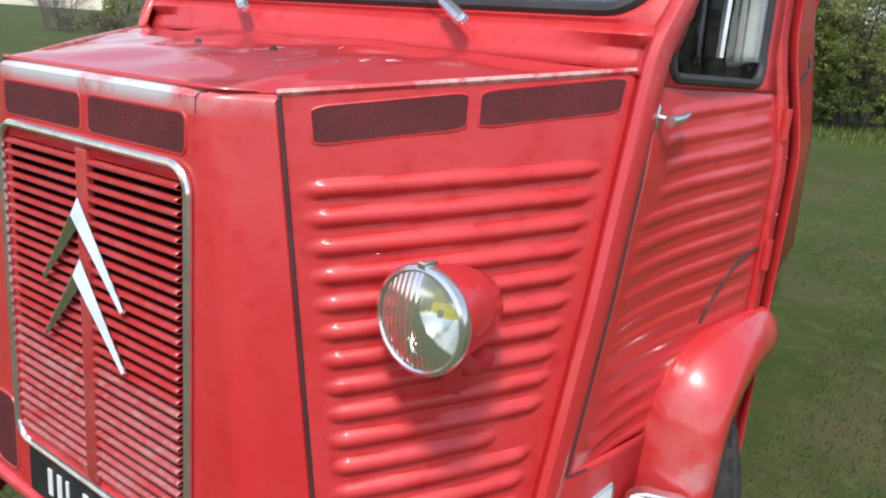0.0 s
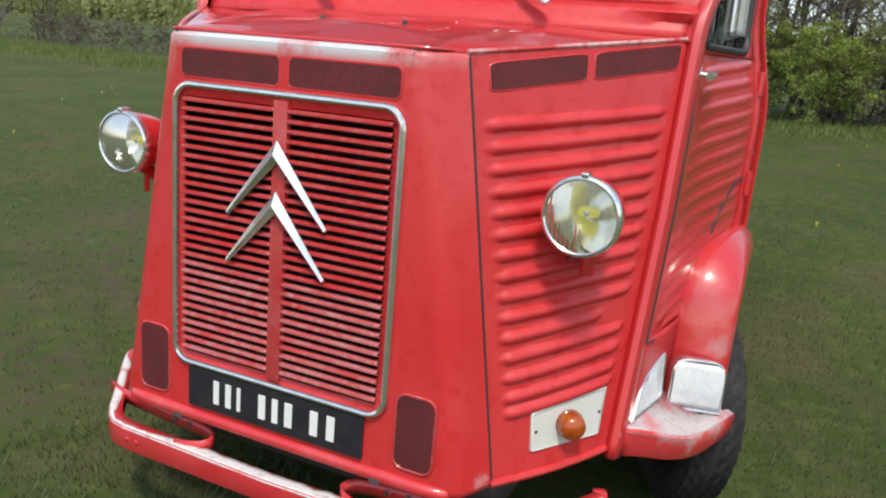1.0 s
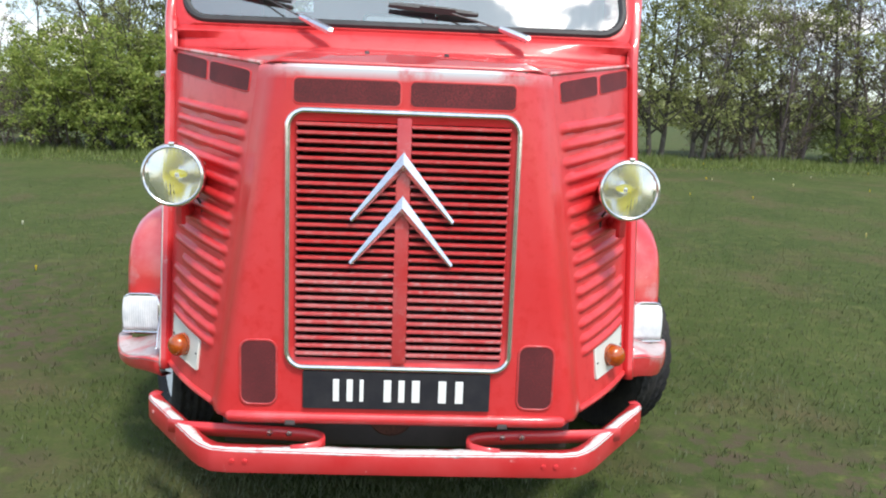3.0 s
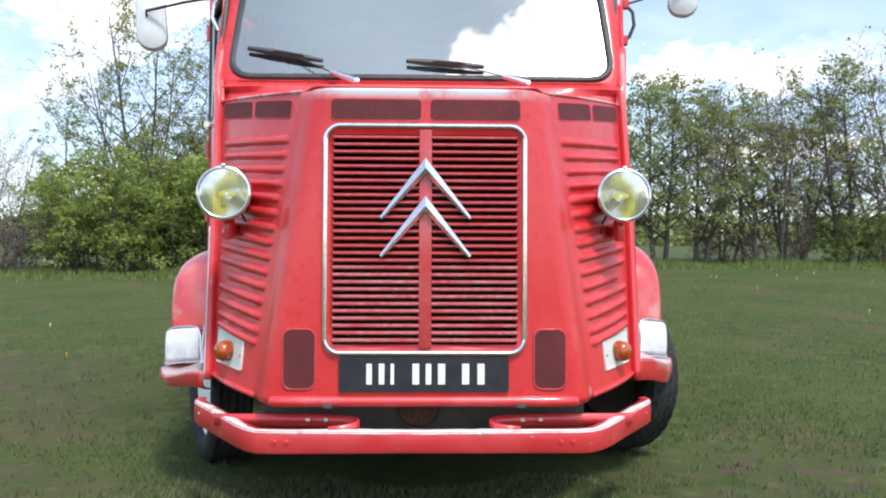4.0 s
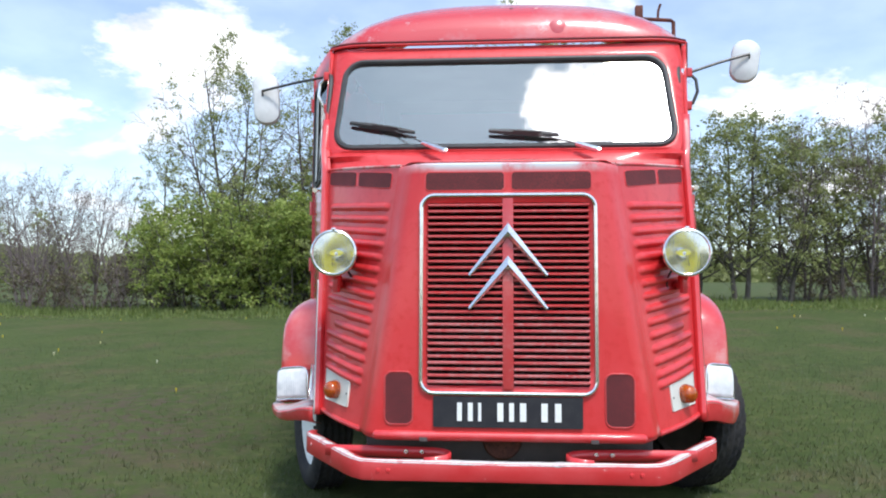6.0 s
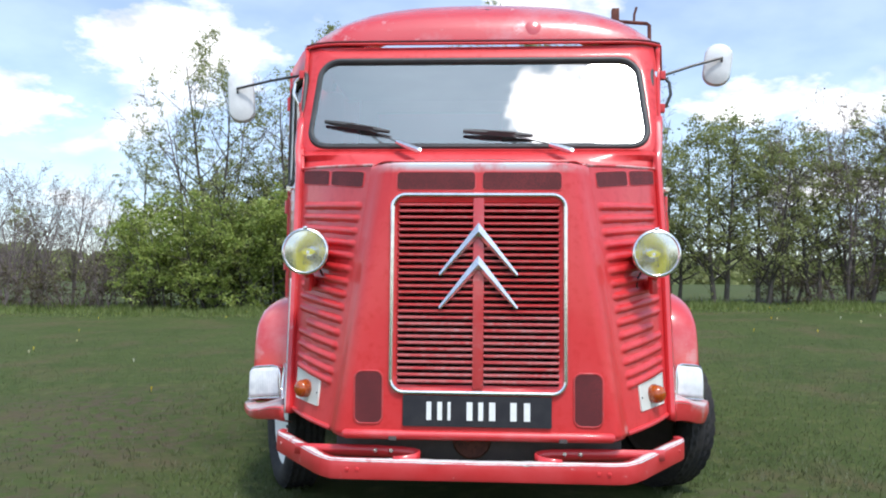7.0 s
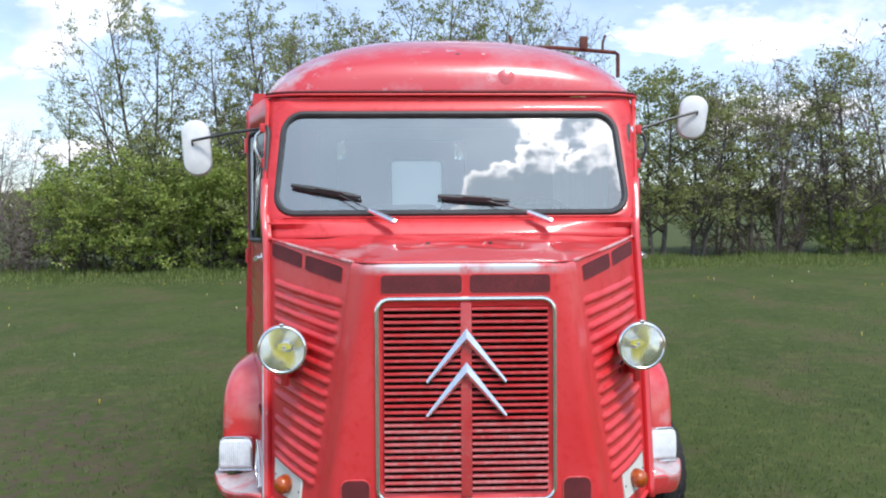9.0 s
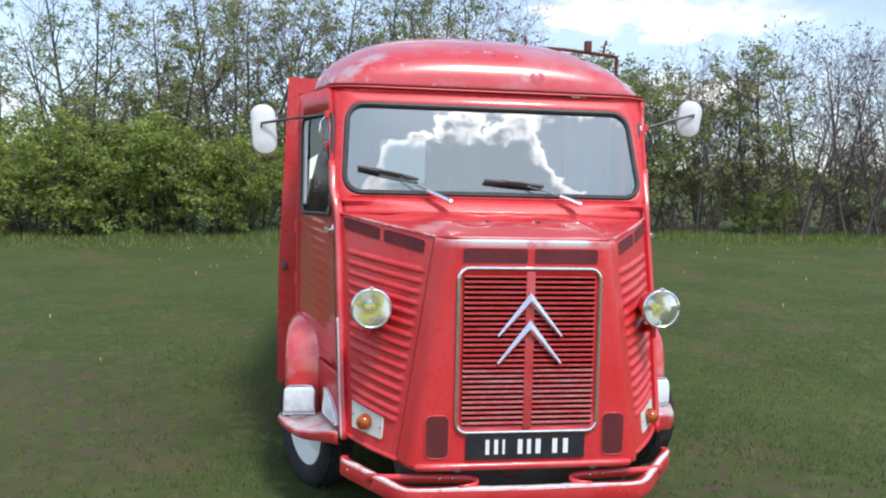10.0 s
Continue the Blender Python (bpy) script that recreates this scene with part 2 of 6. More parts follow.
roof_paint = material("dull_roof_paint", (0.56, 0.033, 0.040), 0.27, vary=(0.52, 0.20, 0.22), scale=1.7, edges=(0.52, 0.72), vary2=(0.56, 0.44, 0.45), scale2=9, edges2=(0.62, 0.76), bump=0.06, bump_scale=12, coat=0.8, spots=((-0.74, 0.97, 2.13, 0.10), (-0.62, 1.02, 2.23, 0.10), (0.79, 0.98, 2.11, 0.09), (0.6, 1.05, 2.2, 0.07)), spot_colour=(0.46, 0.34, 0.37), spot_amount=0.8)
# pale spots are scuffs; those at the left corner also paint sky reflection
bonnet_paint = material("scuffed_and_sheen_bonnet_paint", (0.51, 0.020, 0.024), 0.40, spec=0.3, vary=(0.60, 0.045, 0.05), scale=3.0, edges=(0.52, 0.75), vary2=(0.6, 0.5, 0.5), scale2=13, edges2=(0.68, 0.8), bump=0.06, bump_scale=22, coat=0.75, spots=((-0.40, 0.24, 1.35, 0.09), (-0.33, 0.32, 1.36, 0.07), (-0.14, 0.28, 1.37, 0.06), (-0.07, 0.33, 1.375, 0.045), (0.0, 0.24, 1.36, 0.04), (0.3, 0.42, 1.38, 0.05)), spot_colour=(0.60, 0.42, 0.43), spot_amount=0.38)
nose_paint = material("nose_red_paint", RED, 0.38, vary=(0.64, 0.05, 0.055), scale=2.2, vary2=(0.57, 0.024, 0.026), scale2=30, bump=0.05, bump_scale=25, coat=0.32, spec=0.38, band=(1.280, 1.306, (0.60, 0.60, 0.63)), spots=((0.5, 0.09, 0.39, 0.035),), spot_colour=(0.6, 0.45, 0.44))
tip_paint = material("worn_fender_tip_paint", RED, 0.38, vary=(0.62, 0.06, 0.065), scale=3, vary2=(0.57, 0.024, 0.026), scale2=30, coat=0.45, spots=((0.86, 0.50, 0.448, 0.06), (0.92, 0.57, 0.425, 0.075), (0.97, 0.68, 0.412, 0.06), (-0.84, 0.44, 0.448, 0.06), (-0.92, 0.55, 0.425, 0.075), (-0.97, 0.66, 0.412, 0.06)), spot_colour=(0.55, 0.52, 0.52))
red_worn = material("worn_red_edge", (0.58, 0.05, 0.055), 0.45, vary=(0.62, 0.36, 0.35), scale=7, edges=(0.44, 0.56), vary2=(0.55, 0.05, 0.05), scale2=45, bump=0.1)
white_worn = material("worn_white_edge", (0.70, 0.67, 0.67), 0.42, vary=(0.58, 0.05, 0.055), scale=9, edges=(0.63, 0.72), vary2=(0.5, 0.40, 0.39), scale2=60, bump=0.1)
ledge_worn = material("worn_grey_ledge", (0.54, 0.46, 0.46), 0.40, vary=(0.58, 0.09, 0.10), scale=8, edges=(0.50, 0.66), vary2=(0.42, 0.30, 0.30), scale2=50, bump=0.1)
bumper_paint = material("scraped_bumper_paint", (0.52, 0.020, 0.024), 0.42, vary=(0.57, 0.05, 0.055), scale=4, vary2=(0.60, 0.34, 0.33), scale2=17, edges2=(0.66, 0.74), bump=0.08, coat=0.3)
red_dark = material("red_slat_paint", (0.50, 0.032, 0.036), 0.36, vary=(0.52, 0.07, 0.075), scale=8, vary2=(0.48, 0.22, 0.22), scale2=60, edges2=(0.52, 1.0), bump=0.06, coat=0.6, own=True)
red_bare = material("rubbed_slat_paint", (0.48, 0.05, 0.055), 0.42, vary=(0.50, 0.17, 0.17), scale=9, edges=(0.35, 0.75), vary2=(0.50, 0.36, 0.36), scale2=60, edges2=(0.48, 0.90), bump=0.1, own=True)
mesh_red = material("dusty_red_mesh", (0.13, 0.012, 0.016), 0.75, vary=(0.2, 0.02, 0.025), scale=10, vary2=(0.07, 0.010, 0.012), scale2=420, edges2=(0.45, 0.55), bump=0.3, bump_scale=400)
black_void = material("dark_engine_bay", (0.085, 0.068, 0.070), 0.8, vary=(0.11, 0.085, 0.085), scale=12)
rubber = material("black_rubber", (0.030, 0.030, 0.033), 0.55, vary=(0.045, 0.045, 0.046), scale=15, bump=0.1)
tyre_rubber = material("tyre_rubber", (0.028, 0.028, 0.032), 0.75, vary=(0.045, 0.042, 0.040), scale=9, vary2=(0.018, 0.017, 0.016), scale2=80, bump=0.2, spec=0.25)
chrome = material("chrome", (0.86, 0.86, 0.87), 0.17, 0.9, vary=(0.7, 0.7, 0.7), scale=20, bump=0.02)
alu = material("dull_aluminium", (0.90, 0.91, 0.92), 0.24, 0.95, vary=(0.74, 0.74, 0.74), scale=14, vary2=(0.4, 0.38, 0.36), scale2=70, edges2=(0.6, 0.8), bump=0.05)
white_paint = material("white_paint", (0.64, 0.63, 0.58), 0.5, vary=(0.66, 0.66, 0.62), scale=10, vary2=(0.5, 0.45, 0.4), scale2=50, edges2=(0.62, 0.8), bump=0.06)
cream_rim = material("cream_wheel_paint", (0.76, 0.78, 0.74), 0.45, vary=(0.66, 0.68, 0.63), scale=8, vary2=(0.3, 0.26, 0.22), scale2=40, edges2=(0.6, 0.8))
plate_black = material("plate_black", (0.018, 0.017, 0.024), 0.4, vary=(0.03, 0.028, 0.034), scale=20)
plate_white = material("plate_white", (0.86, 0.86, 0.86), 0.45, vary=(0.8, 0.8, 0.8), scale=30)
amber = material("amber_plastic", (0.42, 0.080, 0.008), 0.18, vary=(0.30, 0.045, 0.005), scale=34, edges=(0.4, 0.6), coat=0.6)
rust = material("rusty_steel", (0.09, 0.03, 0.022), 0.8, vary=(0.16, 0.05, 0.03), scale=20, vary2=(0.04, 0.015, 0.012), scale2=70, bump=0.3)
grey_plastic = material("pale_mirror_plastic", (0.72, 0.73, 0.74), 0.45, vary=(0.62, 0.63, 0.64), scale=12)
seat_cloth = material("seat_cloth", (0.10, 0.09, 0.085), 0.9, vary=(0.15, 0.13, 0.12), scale=20, bump=0.2)
cab_lining = material("cab_lining", (0.30, 0.21, 0.14), 0.8, vary=(0.36, 0.27, 0.19), scale=5)
pale_cloth = material("pale_cloth", (0.78, 0.80, 0.82), 0.9, vary=(0.7, 0.72, 0.75), scale=6, bump=0.2)
reflector = material("lamp_reflector", (0.90, 0.89, 0.82), 0.17, 1.0, vary=(0.90, 0.90, 0.87), scale=30, bump=0.03, bump_scale=60)
yellow_glass = material("yellow_bulb", (0.90, 0.76, 0.002), 0.35, vary=(0.92, 0.82, 0.004), scale=26, edges=(0.42, 0.60))
lens_ribbed = material("clear_ribbed_lens", (0.80, 0.82, 0.84), 0.18, 0.0, vary=(0.62, 0.65, 0.68), scale=18, coat=0.6)
steel_dark = material("dark_steel", (0.07, 0.068, 0.07), 0.45, 0.7, vary=(0.12, 0.12, 0.12), scale=25)
windscreen_glass = clear_glass("windscreen_glass", (0.84, 0.93, 0.95), 0.8, 3.3, 0.0, 0.03)
door_glass = clear_glass("door_glass", (0.9, 0.96, 0.95), 0.95, 1.6)
lamp_glass = clear_glass("lamp_glass", (1.0, 1.0, 0.97), 1.0, 1.7, 0.07, 0.11, 0.06, 30.0, (0.80, 0.80, 0.70))


def clouded_glass(name, colour):
    """Clouded pane that lets soft daylight through."""
    m = bpy.data.materials.new(name)
    m.use_nodes = True
    nt = m.node_tree
    nt.nodes.clear()
    t = nt.nodes.new("ShaderNodeBsdfTranslucent")
    t.inputs[0].default_value = (*colour, 1)
    n = nt.nodes.new("ShaderNodeBsdfTransparent")
    x = nt.nodes.new("ShaderNodeMixShader")
    x.inputs[0].default_value = 0.35
    nt.links.new(t.outputs[0], x.inputs[1])
    nt.links.new(n.outputs[0], x.inputs[2])
    nt.links.new(x.outputs[0], nt.nodes.new("ShaderNodeOutputMaterial").inputs[0])
    return m


frosted = clouded_glass("clouded_tail_glass", (0.88, 0.92, 0.94))


# ---- mesh helpers ----
def part(name, bm, mat, parent=None, label="", smooth=True, thick=0.0):
    me = bpy.data.meshes.new(name)
    bm.normal_update()
    bm.to_mesh(me)
    bm.free()
    me.materials.append(mat)
    if smooth:
        me.polygons.foreach_set("use_smooth", [True] * len(me.polygons))
        me.set_sharp_from_angle(angle=radians(38))
    ob = new(name, me)
    if parent is not None:
        ob.parent = parent
    if label:
        ob["label"] = label
    if thick:
        mod = ob.modifiers.new("thickness", "SOLIDIFY")
        mod.thickness, mod.offset = thick, 0.0
    return ob


def sheet(fn, nu, nv, keep=None, bm=None):
    """A grid of fn(u, v), u and v from 0 to 1."""
    bm = bm or bmesh.new()
    rows = [[bm.verts.new(fn(i / nu, j / nv)) for i in range(nu + 1)] for j in range(nv + 1)]
    for j in range(nv):
        for i in range(nu):
            if keep is None or keep((i + 0.5) / nu, (j + 0.5) / nv):
                bm.faces.new((rows[j][i], rows[j][i + 1], rows[j + 1][i + 1], rows[j + 1][i]))
    return bm


def loft(rows, closed=False, caps=False, bm=None):
    """Skins rows of points, all of one length."""
    bm = bm or bmesh.new()
    vs = [[bm.verts.new(p) for p in r] for r in rows]
    n = len(vs[0])
    for a, b in zip(vs, vs[1:]):
        for i in range(n if closed else n - 1):
            k = (i + 1) % n
            bm.faces.new((a[i], a[k], b[k], b[i]))
    if caps:
        bm.faces.new(list(reversed(vs[0])))
        bm.faces.new(vs[-1])
    return bm


def tube(pts, r, n=8, closed=False, bm=None, flat=1.0):
    """A round bar along points; r may be a list."""
    pts = [Vector(p) for p in pts]
    rows, side = [], None
    for i, p in enumerate(pts):
        a = pts[i - 1] if (i or closed) else p
        b = pts[(i + 1) % len(pts)] if (i + 1 < len(pts) or closed) else p
        d = (b - a).normalized()
        if side is None:
            side = d.orthogonal().normalized() if abs(d.z) > 0.9 else d.cross(Vector((0, 0, 1))).normalized()
        side = (side - d * side.dot(d)).normalized()
        up = side.cross(d)
        q = r[i] if isinstance(r, (list, tuple)) else r
        rows.append([p + (side * math.cos(2 * math.pi * k / n) + up * flat * math.sin(2 * math.pi * k / n)) * q for k in range(n)])
    if closed:
        rows.append(rows[0])
        bm = bm or bmesh.new()
        vs = [[bm.verts.new(p) for p in row] for row in rows[:-1]]
        vs.append(vs[0])
        for a, b in zip(vs, vs[1:]):
            for k in range(n):
                m = (k + 1) % n
                bm.faces.new((a[k], a[m], b[m], b[k]))
        return bm
    return loft(rows, True, True, bm)


def box(x0, x1, y0, y1, z0, z1, bevel=0.0, bm=None, m=None):
    own = bmesh.new()
    bmesh.ops.create_cube(own, size=1)
    for v in own.verts:
        v.co = Vector(((x0 + x1) / 2 + v.co.x * (x1 - x0), (y0 + y1) / 2 + v.co.y * (y1 - y0), (z0 + z1) / 2 + v.co.z * (z1 - z0)))
    if bevel:
        bmesh.ops.bevel(own, geom=own.edges[:], offset=bevel, segments=2, profile=0.6, affect="EDGES", clamp_overlap=True)
    if m is not None:
        own.transform(m)
    if bm is None:
        return own
    return merge(bm, own)


def merge(bm, own):
    me = bpy.data.meshes.new("joined")
    own.to_mesh(me)
    own.free()
    bm.from_mesh(me)
    bpy.data.meshes.remove(me)
    return bm


def lathe(profile, n=32, m=None, bm=None):
    """Turns (radius, height) pairs about z."""
    own = bmesh.new()
    rows = []
    for r, h in profile:
        rows.append([own.verts.new((r * math.cos(2 * math.pi * k / n), r * math.sin(2 * math.pi * k / n), h)) for k in range(n)] if r > 1e-6 else [own.verts.new((0, 0, h))])
    for a, b in zip(rows, rows[1:]):
        for k in range(n):
            j = (k + 1) % n
            if len(a) == 1:
                own.faces.new((a[0], b[k], b[j]))
            elif len(b) == 1:
                own.faces.new((a[k], a[j], b[0]))
            else:
                own.faces.new((a[k], a[j], b[j], b[k]))
    bmesh.ops.recalc_face_normals(own, faces=own.faces[:])
    if m is not None:
        own.transform(m)
    return own if bm is None else merge(bm, own)


def rounded(x0, x1, z0, z1, r, n=6):
    """Points round a rectangle with round corners, from its lower left."""
    pts = []
    for cx, cz, a in ((x0 + r, z0 + r, 180), (x1 - r, z0 + r, 270), (x1 - r, z1 - r, 0), (x0 + r, z1 - r, 90)):
        for k in range(n + 1):
            t = radians(a + 90 * k / n)
            pts.append((cx + r * math.cos(t), cz + r * math.sin(t)))
    return pts


def plate(loop, place, t0, t1, bm=None):
    """A flat plate: loop of (a, b), place(a, b, depth) to the world, from depth t0 to t1."""
    bm = bm or bmesh.new()
    lo = [bm.verts.new(place(a, b, t0)) for a, b in loop]
    hi = [bm.verts.new(place(a, b, t1)) for a, b in loop]
    bm.faces.new(lo)
    bm.faces.new(list(reversed(hi)))
    n = len(lo)
    for i in range(n):
        bm.faces.new((lo[i], hi[i], hi[(i + 1) % n], lo[(i + 1) % n]))
    bmesh.ops.recalc_face_normals(bm, faces=bm.faces[:])
    return bm


def lerp(a, b, t):
    return a + (b - a) * t


def clamp(v, a=0.0, b=1.0):
    return max(a, min(b, v))


def smooth(a, b, v):
    t = clamp((v - a) / (b - a))
    return t * t * (3 - 2 * t)


def curve1(table, v):
    """Straight lines between (v, value) pairs."""
    for (a, p), (b, q) in zip(table, table[1:]):
        if v <= b:
            return lerp(p, q, clamp((v - a) / (b - a)))
    return table[-1][1]


def curve2(table, v):
    """A smooth line through (v, value) pairs."""
    n = len(table)
    for i in range(n - 1):
        if v <= table[i + 1][0] or i == n - 2:
            (a, p), (b, q) = table[i], table[i + 1]
            t = clamp((v - a) / (b - a))
            before, after = table[max(0, i - 1)], table[min(n - 1, i + 2)]
            m0 = (q - before[1]) / (b - before[0]) * (b - a)
            m1 = (after[1] - p) / (after[0] - a) * (b - a)
            return (2 * t ** 3 - 3 * t ** 2 + 1) * p + (t ** 3 - 2 * t ** 2 + t) * m0 + (3 * t ** 2 - 2 * t ** 3) * q + (t ** 3 - t ** 2) * m1


# ---- ground ----
def ground_z(x, y):
    rise = 0.05 * max(0.0, min(y, 17.0) - 1.2) + 0.027 * max(0.0, y - 17.0)
    rise *= smooth(0.8, 3.0, y)
    lean = 0.03 * 4 * math.tanh(x / 4) * smooth(0.6, 3.0, y)
    lumps = 0.018 * noise.noise((x * 0.9, y * 0.9, 3.0)) * smooth(1.0, 3.0, abs(x) + abs(y))
    rut = 0.050 * math.exp(-((x + 0.95) ** 2 + (y - 1.0) ** 2) / 0.5) + 0.018 * math.exp(-((x - 0.9) ** 2 + (y - 1.05) ** 2) / 0.4)
    return rise + lean + lumps - rut - 0.005


BARE = ((-2.4, 0.2, 1.0), (1.30, 0.70, 0.50), (1.75, 0.45, 0.4), (0.95, 0.05, 0.45), (-3.0, 3.0, 1.2), (-2.3, 1.9, 1.2), (-1.6, 0.4, 0.6))


def ground_material():
    m = bpy.data.materials.new("lawn")
    m.use_nodes = True
    nt = m.node_tree
    N, L = nt.nodes.new, nt.links.new
    b = nt.nodes["Principled BSDF"]
    b.inputs["Roughness"].default_value = 0.9
    b.inputs["Specular IOR Level"].default_value = 0.15
    co = N("ShaderNodeTexCoord").outputs["Object"]

    def cloud(scale, lo, hi, detail=6):
        n = N("ShaderNodeTexNoise")
        n.inputs["Scale"].default_value, n.inputs["Detail"].default_value, n.inputs["Roughness"].default_value = scale, detail, 0.6
        L(co, n.inputs["Vector"])
        r = N("ShaderNodeMapRange")
        r.inputs[1].default_value, r.inputs[2].default_value = lo, hi
        L(n.outputs[0], r.inputs[0])
        return r.outputs[0]

    def over(below, colour, mask):
        x = N("ShaderNodeMix")
        x.data_type = "RGBA"
        if isinstance(below, tuple):
            x.inputs[6].default_value = (*below, 1)
        else:
            L(below, x.inputs[6])
        x.inputs[7].default_value = (*colour, 1)
        L(mask, x.inputs[0])
        return x.outputs[2]

    c = over((0.043, 0.068, 0.017), (0.067, 0.092, 0.025), cloud(0.8, 0.38, 0.62))
    c = over(c, (0.098, 0.082, 0.042), cloud(1.3, 0.50, 0.66))
    c = over(c, (0.106, 0.122, 0.040), cloud(9, 0.50, 0.72))
    c = over(c, (0.048, 0.066, 0.021), cloud(15, 0.52, 0.74))
    c = over(c, (0.110, 0.098, 0.050), cloud(27, 0.56, 0.76))
    c = over(c, (0.050, 0.066, 0.020), cloud(60, 0.45, 0.75))
    c = over(c, (0.095, 0.112, 0.042), cloud(95, 0.58, 0.8))

    def times(a, k):
        n = N("ShaderNodeMath")
        n.operation = "MULTIPLY"
        L(a, n.inputs[0])
        if hasattr(k, "links"):
            L(k, n.inputs[1])
        else:
            n.inputs[1].default_value = k
        return n.outputs[0]

    for x, y, r in BARE:
        d = N("ShaderNodeVectorMath")
        d.operation = "DISTANCE"
        L(co, d.inputs[0])
        d.inputs[1].default_value = (x, y, 0.03)
        f = N("ShaderNodeMapRange")
        L(d.outputs["Value"], f.inputs[0])
        f.inputs[1].default_value, f.inputs[2].default_value, f.inputs[3].default_value, f.inputs[4].default_value = r * 0.3, r, 0.9, 0.0
        c = over(c, (0.088, 0.066, 0.047), times(f.outputs[0], cloud(11, 0.46, 0.58, 9)))
    L(c, b.inputs["Base Color"])
    n = N("ShaderNodeTexNoise")
    n.inputs["Scale"].default_value, n.inputs["Detail"].default_value = 190, 8
    L(co, n.inputs["Vector"])
    u = N("ShaderNodeBump")
    u.inputs["Strength"].default_value, u.inputs["Distance"].default_value = 0.55, 0.012
    L(n.outputs[0], u.inputs["Height"])
    L(u.outputs[0], b.inputs["Normal"])
    return m


lawn = ground_material()


def make_ground():
    def axis(near, far):
        v, step, out = 0.0, 0.25, [0.0]
        while v < far:
            step *= 1.0 if v < near else 1.25
            v += step
            out.append(v)
        return out

    xs = axis(8, 600)
    xs = [-v for v in reversed(xs[1:])] + xs
    ys = axis(22, 600)
    ys = [-v for v in reversed(axis(5, 120)[1:])] + ys
    bm = bmesh.new()
    rows = [[bm.verts.new((x, y, ground_z(x, y))) for x in xs] for y in ys]
    for a, b in zip(rows, rows[1:]):
        for i in range(len(xs) - 1):
            bm.faces.new((a[i], a[i + 1], b[i + 1], b[i]))
    g = part("ground", bm, lawn)
    tagged(g, "mown green lawn with worn brown bare patches", "ground", kind="structure")


make_ground()


# ---- the van ----
van = new("delivery_van")
tagged(van, "old bright red corrugated delivery van parked on grass", "van")


def seam(z):
    """Where the nose ends and the corner panel begins, for x > 0."""
    return 0.385 + (1.32 - z) * 0.150, lerp(0.118, 0.100, clamp((z - 0.37) / 0.95))


def face_half(z):
    return 0.322 + (1.30 - z) * 0.165


WIDER = 0.030


def pillar(z, s=1):
    """The front edge of the door pillar; the passenger side is wider at the belt."""
    more = lerp(-0.014, WIDER, clamp((z - 0.4) / 1.0)) if s < 0 else lerp(-0.016, 0.0, clamp((z - 0.4) / 0.6))
    return lerp(0.748, 0.745, clamp((z - 0.4) / 1.0)) + more, 0.635 - (1.40 - z) * 0.245


def screen_y(z, x=0.0):
    """The sloping front of the cab above the bonnet."""
    return 0.672 + (z - 1.53) * 0.43 + 0.05 * max(0.0, (abs(x) - 0.62) / 0.21) ** 3


SLAT_LOW, SLAT_HIGH, SLAT_IN, SLAT_OUT = 0.545, 1.176, 0.020, 0.276


def nose_row(z, roll=0.0):
    w, (sx, sy) = face_half(z), seam(z)
    half = [(0.0, 0.008), (SLAT_IN, 0.008), (0.15, 0.008), (SLAT_OUT, 0.009), (0.305, 0.010), (w - 0.02, 0.013), (w, 0.018), (w + 0.016, 0.028), (lerp(w, sx, 0.62), 0.058), (sx - 0.001, sy - 0.014), (sx + 0.004, sy - 0.010), (sx + 0.001, sy + 0.004)]
    pts = [(-x, y + roll, z) for x, y in reversed(half[1:])] + [(x, y + roll, z) for x, y in half]
    return pts


def make_nose():
    zs = [0.372, 0.385, 0.40, 0.46, 0.51, SLAT_LOW] + [lerp(SLAT_LOW, SLAT_HIGH, k / 8) for k in range(1, 8)] + [SLAT_HIGH, 1.21, 1.25, 1.285, 1.300, 1.310]
    rows = [nose_row(z) for z in zs]
    rows.append([(x, y + 0.006, 1.316) for x, y, z in nose_row(1.315)])
    rows.append([(x, y + 0.016, 1.319) for x, y, z in nose_row(1.318)])
    rows.append([(x * 0.985, y + 0.045, 1.321) for x, y, z in nose_row(1.318)])
    bm = bmesh.new()
    vs = [[bm.verts.new(p) for p in r] for r in rows]
    for a, b in zip(vs, vs[1:]):
        for i in range(len(a) - 1):
            z = (a[i].co.z + b[i].co.z) / 2
            x = abs(a[i].co.x + a[i + 1].co.x) / 2
            if SLAT_LOW < z < SLAT_HIGH and SLAT_IN < x < SLAT_OUT:
                continue
            bm.faces.new((a[i], a[i + 1], b[i + 1], b[i]))
    nose = part("nose_panel", bm, nose_paint, van, "red nose panel with scuffed paint", thick=0.003)
    # rolled lip along the foot of the nose
    lip = []
    for k in range(21):
        x = lerp(-0.5, 0.5, k / 20)
        lip.append((x, 0.012 + 0.09 * smooth(0.44, 0.52, abs(x)), 0.374))
    part("nose_lip", tube(lip, 0.017, 10), red_faded, nose)
    bay = box(-0.34, 0.34, 0.055, 0.5, 0.40, 1.28)
    bmesh.ops.reverse_faces(bay, faces=bay.faces[:])
    for f in [f for f in bay.faces if f.normal.y > 0.5 and f.calc_center_median().y < 0.2]:
        bay.faces.remove(f)
    part("engine_bay", bay, black_void, van, "dark space behind the grille", smooth=False)


make_nose()


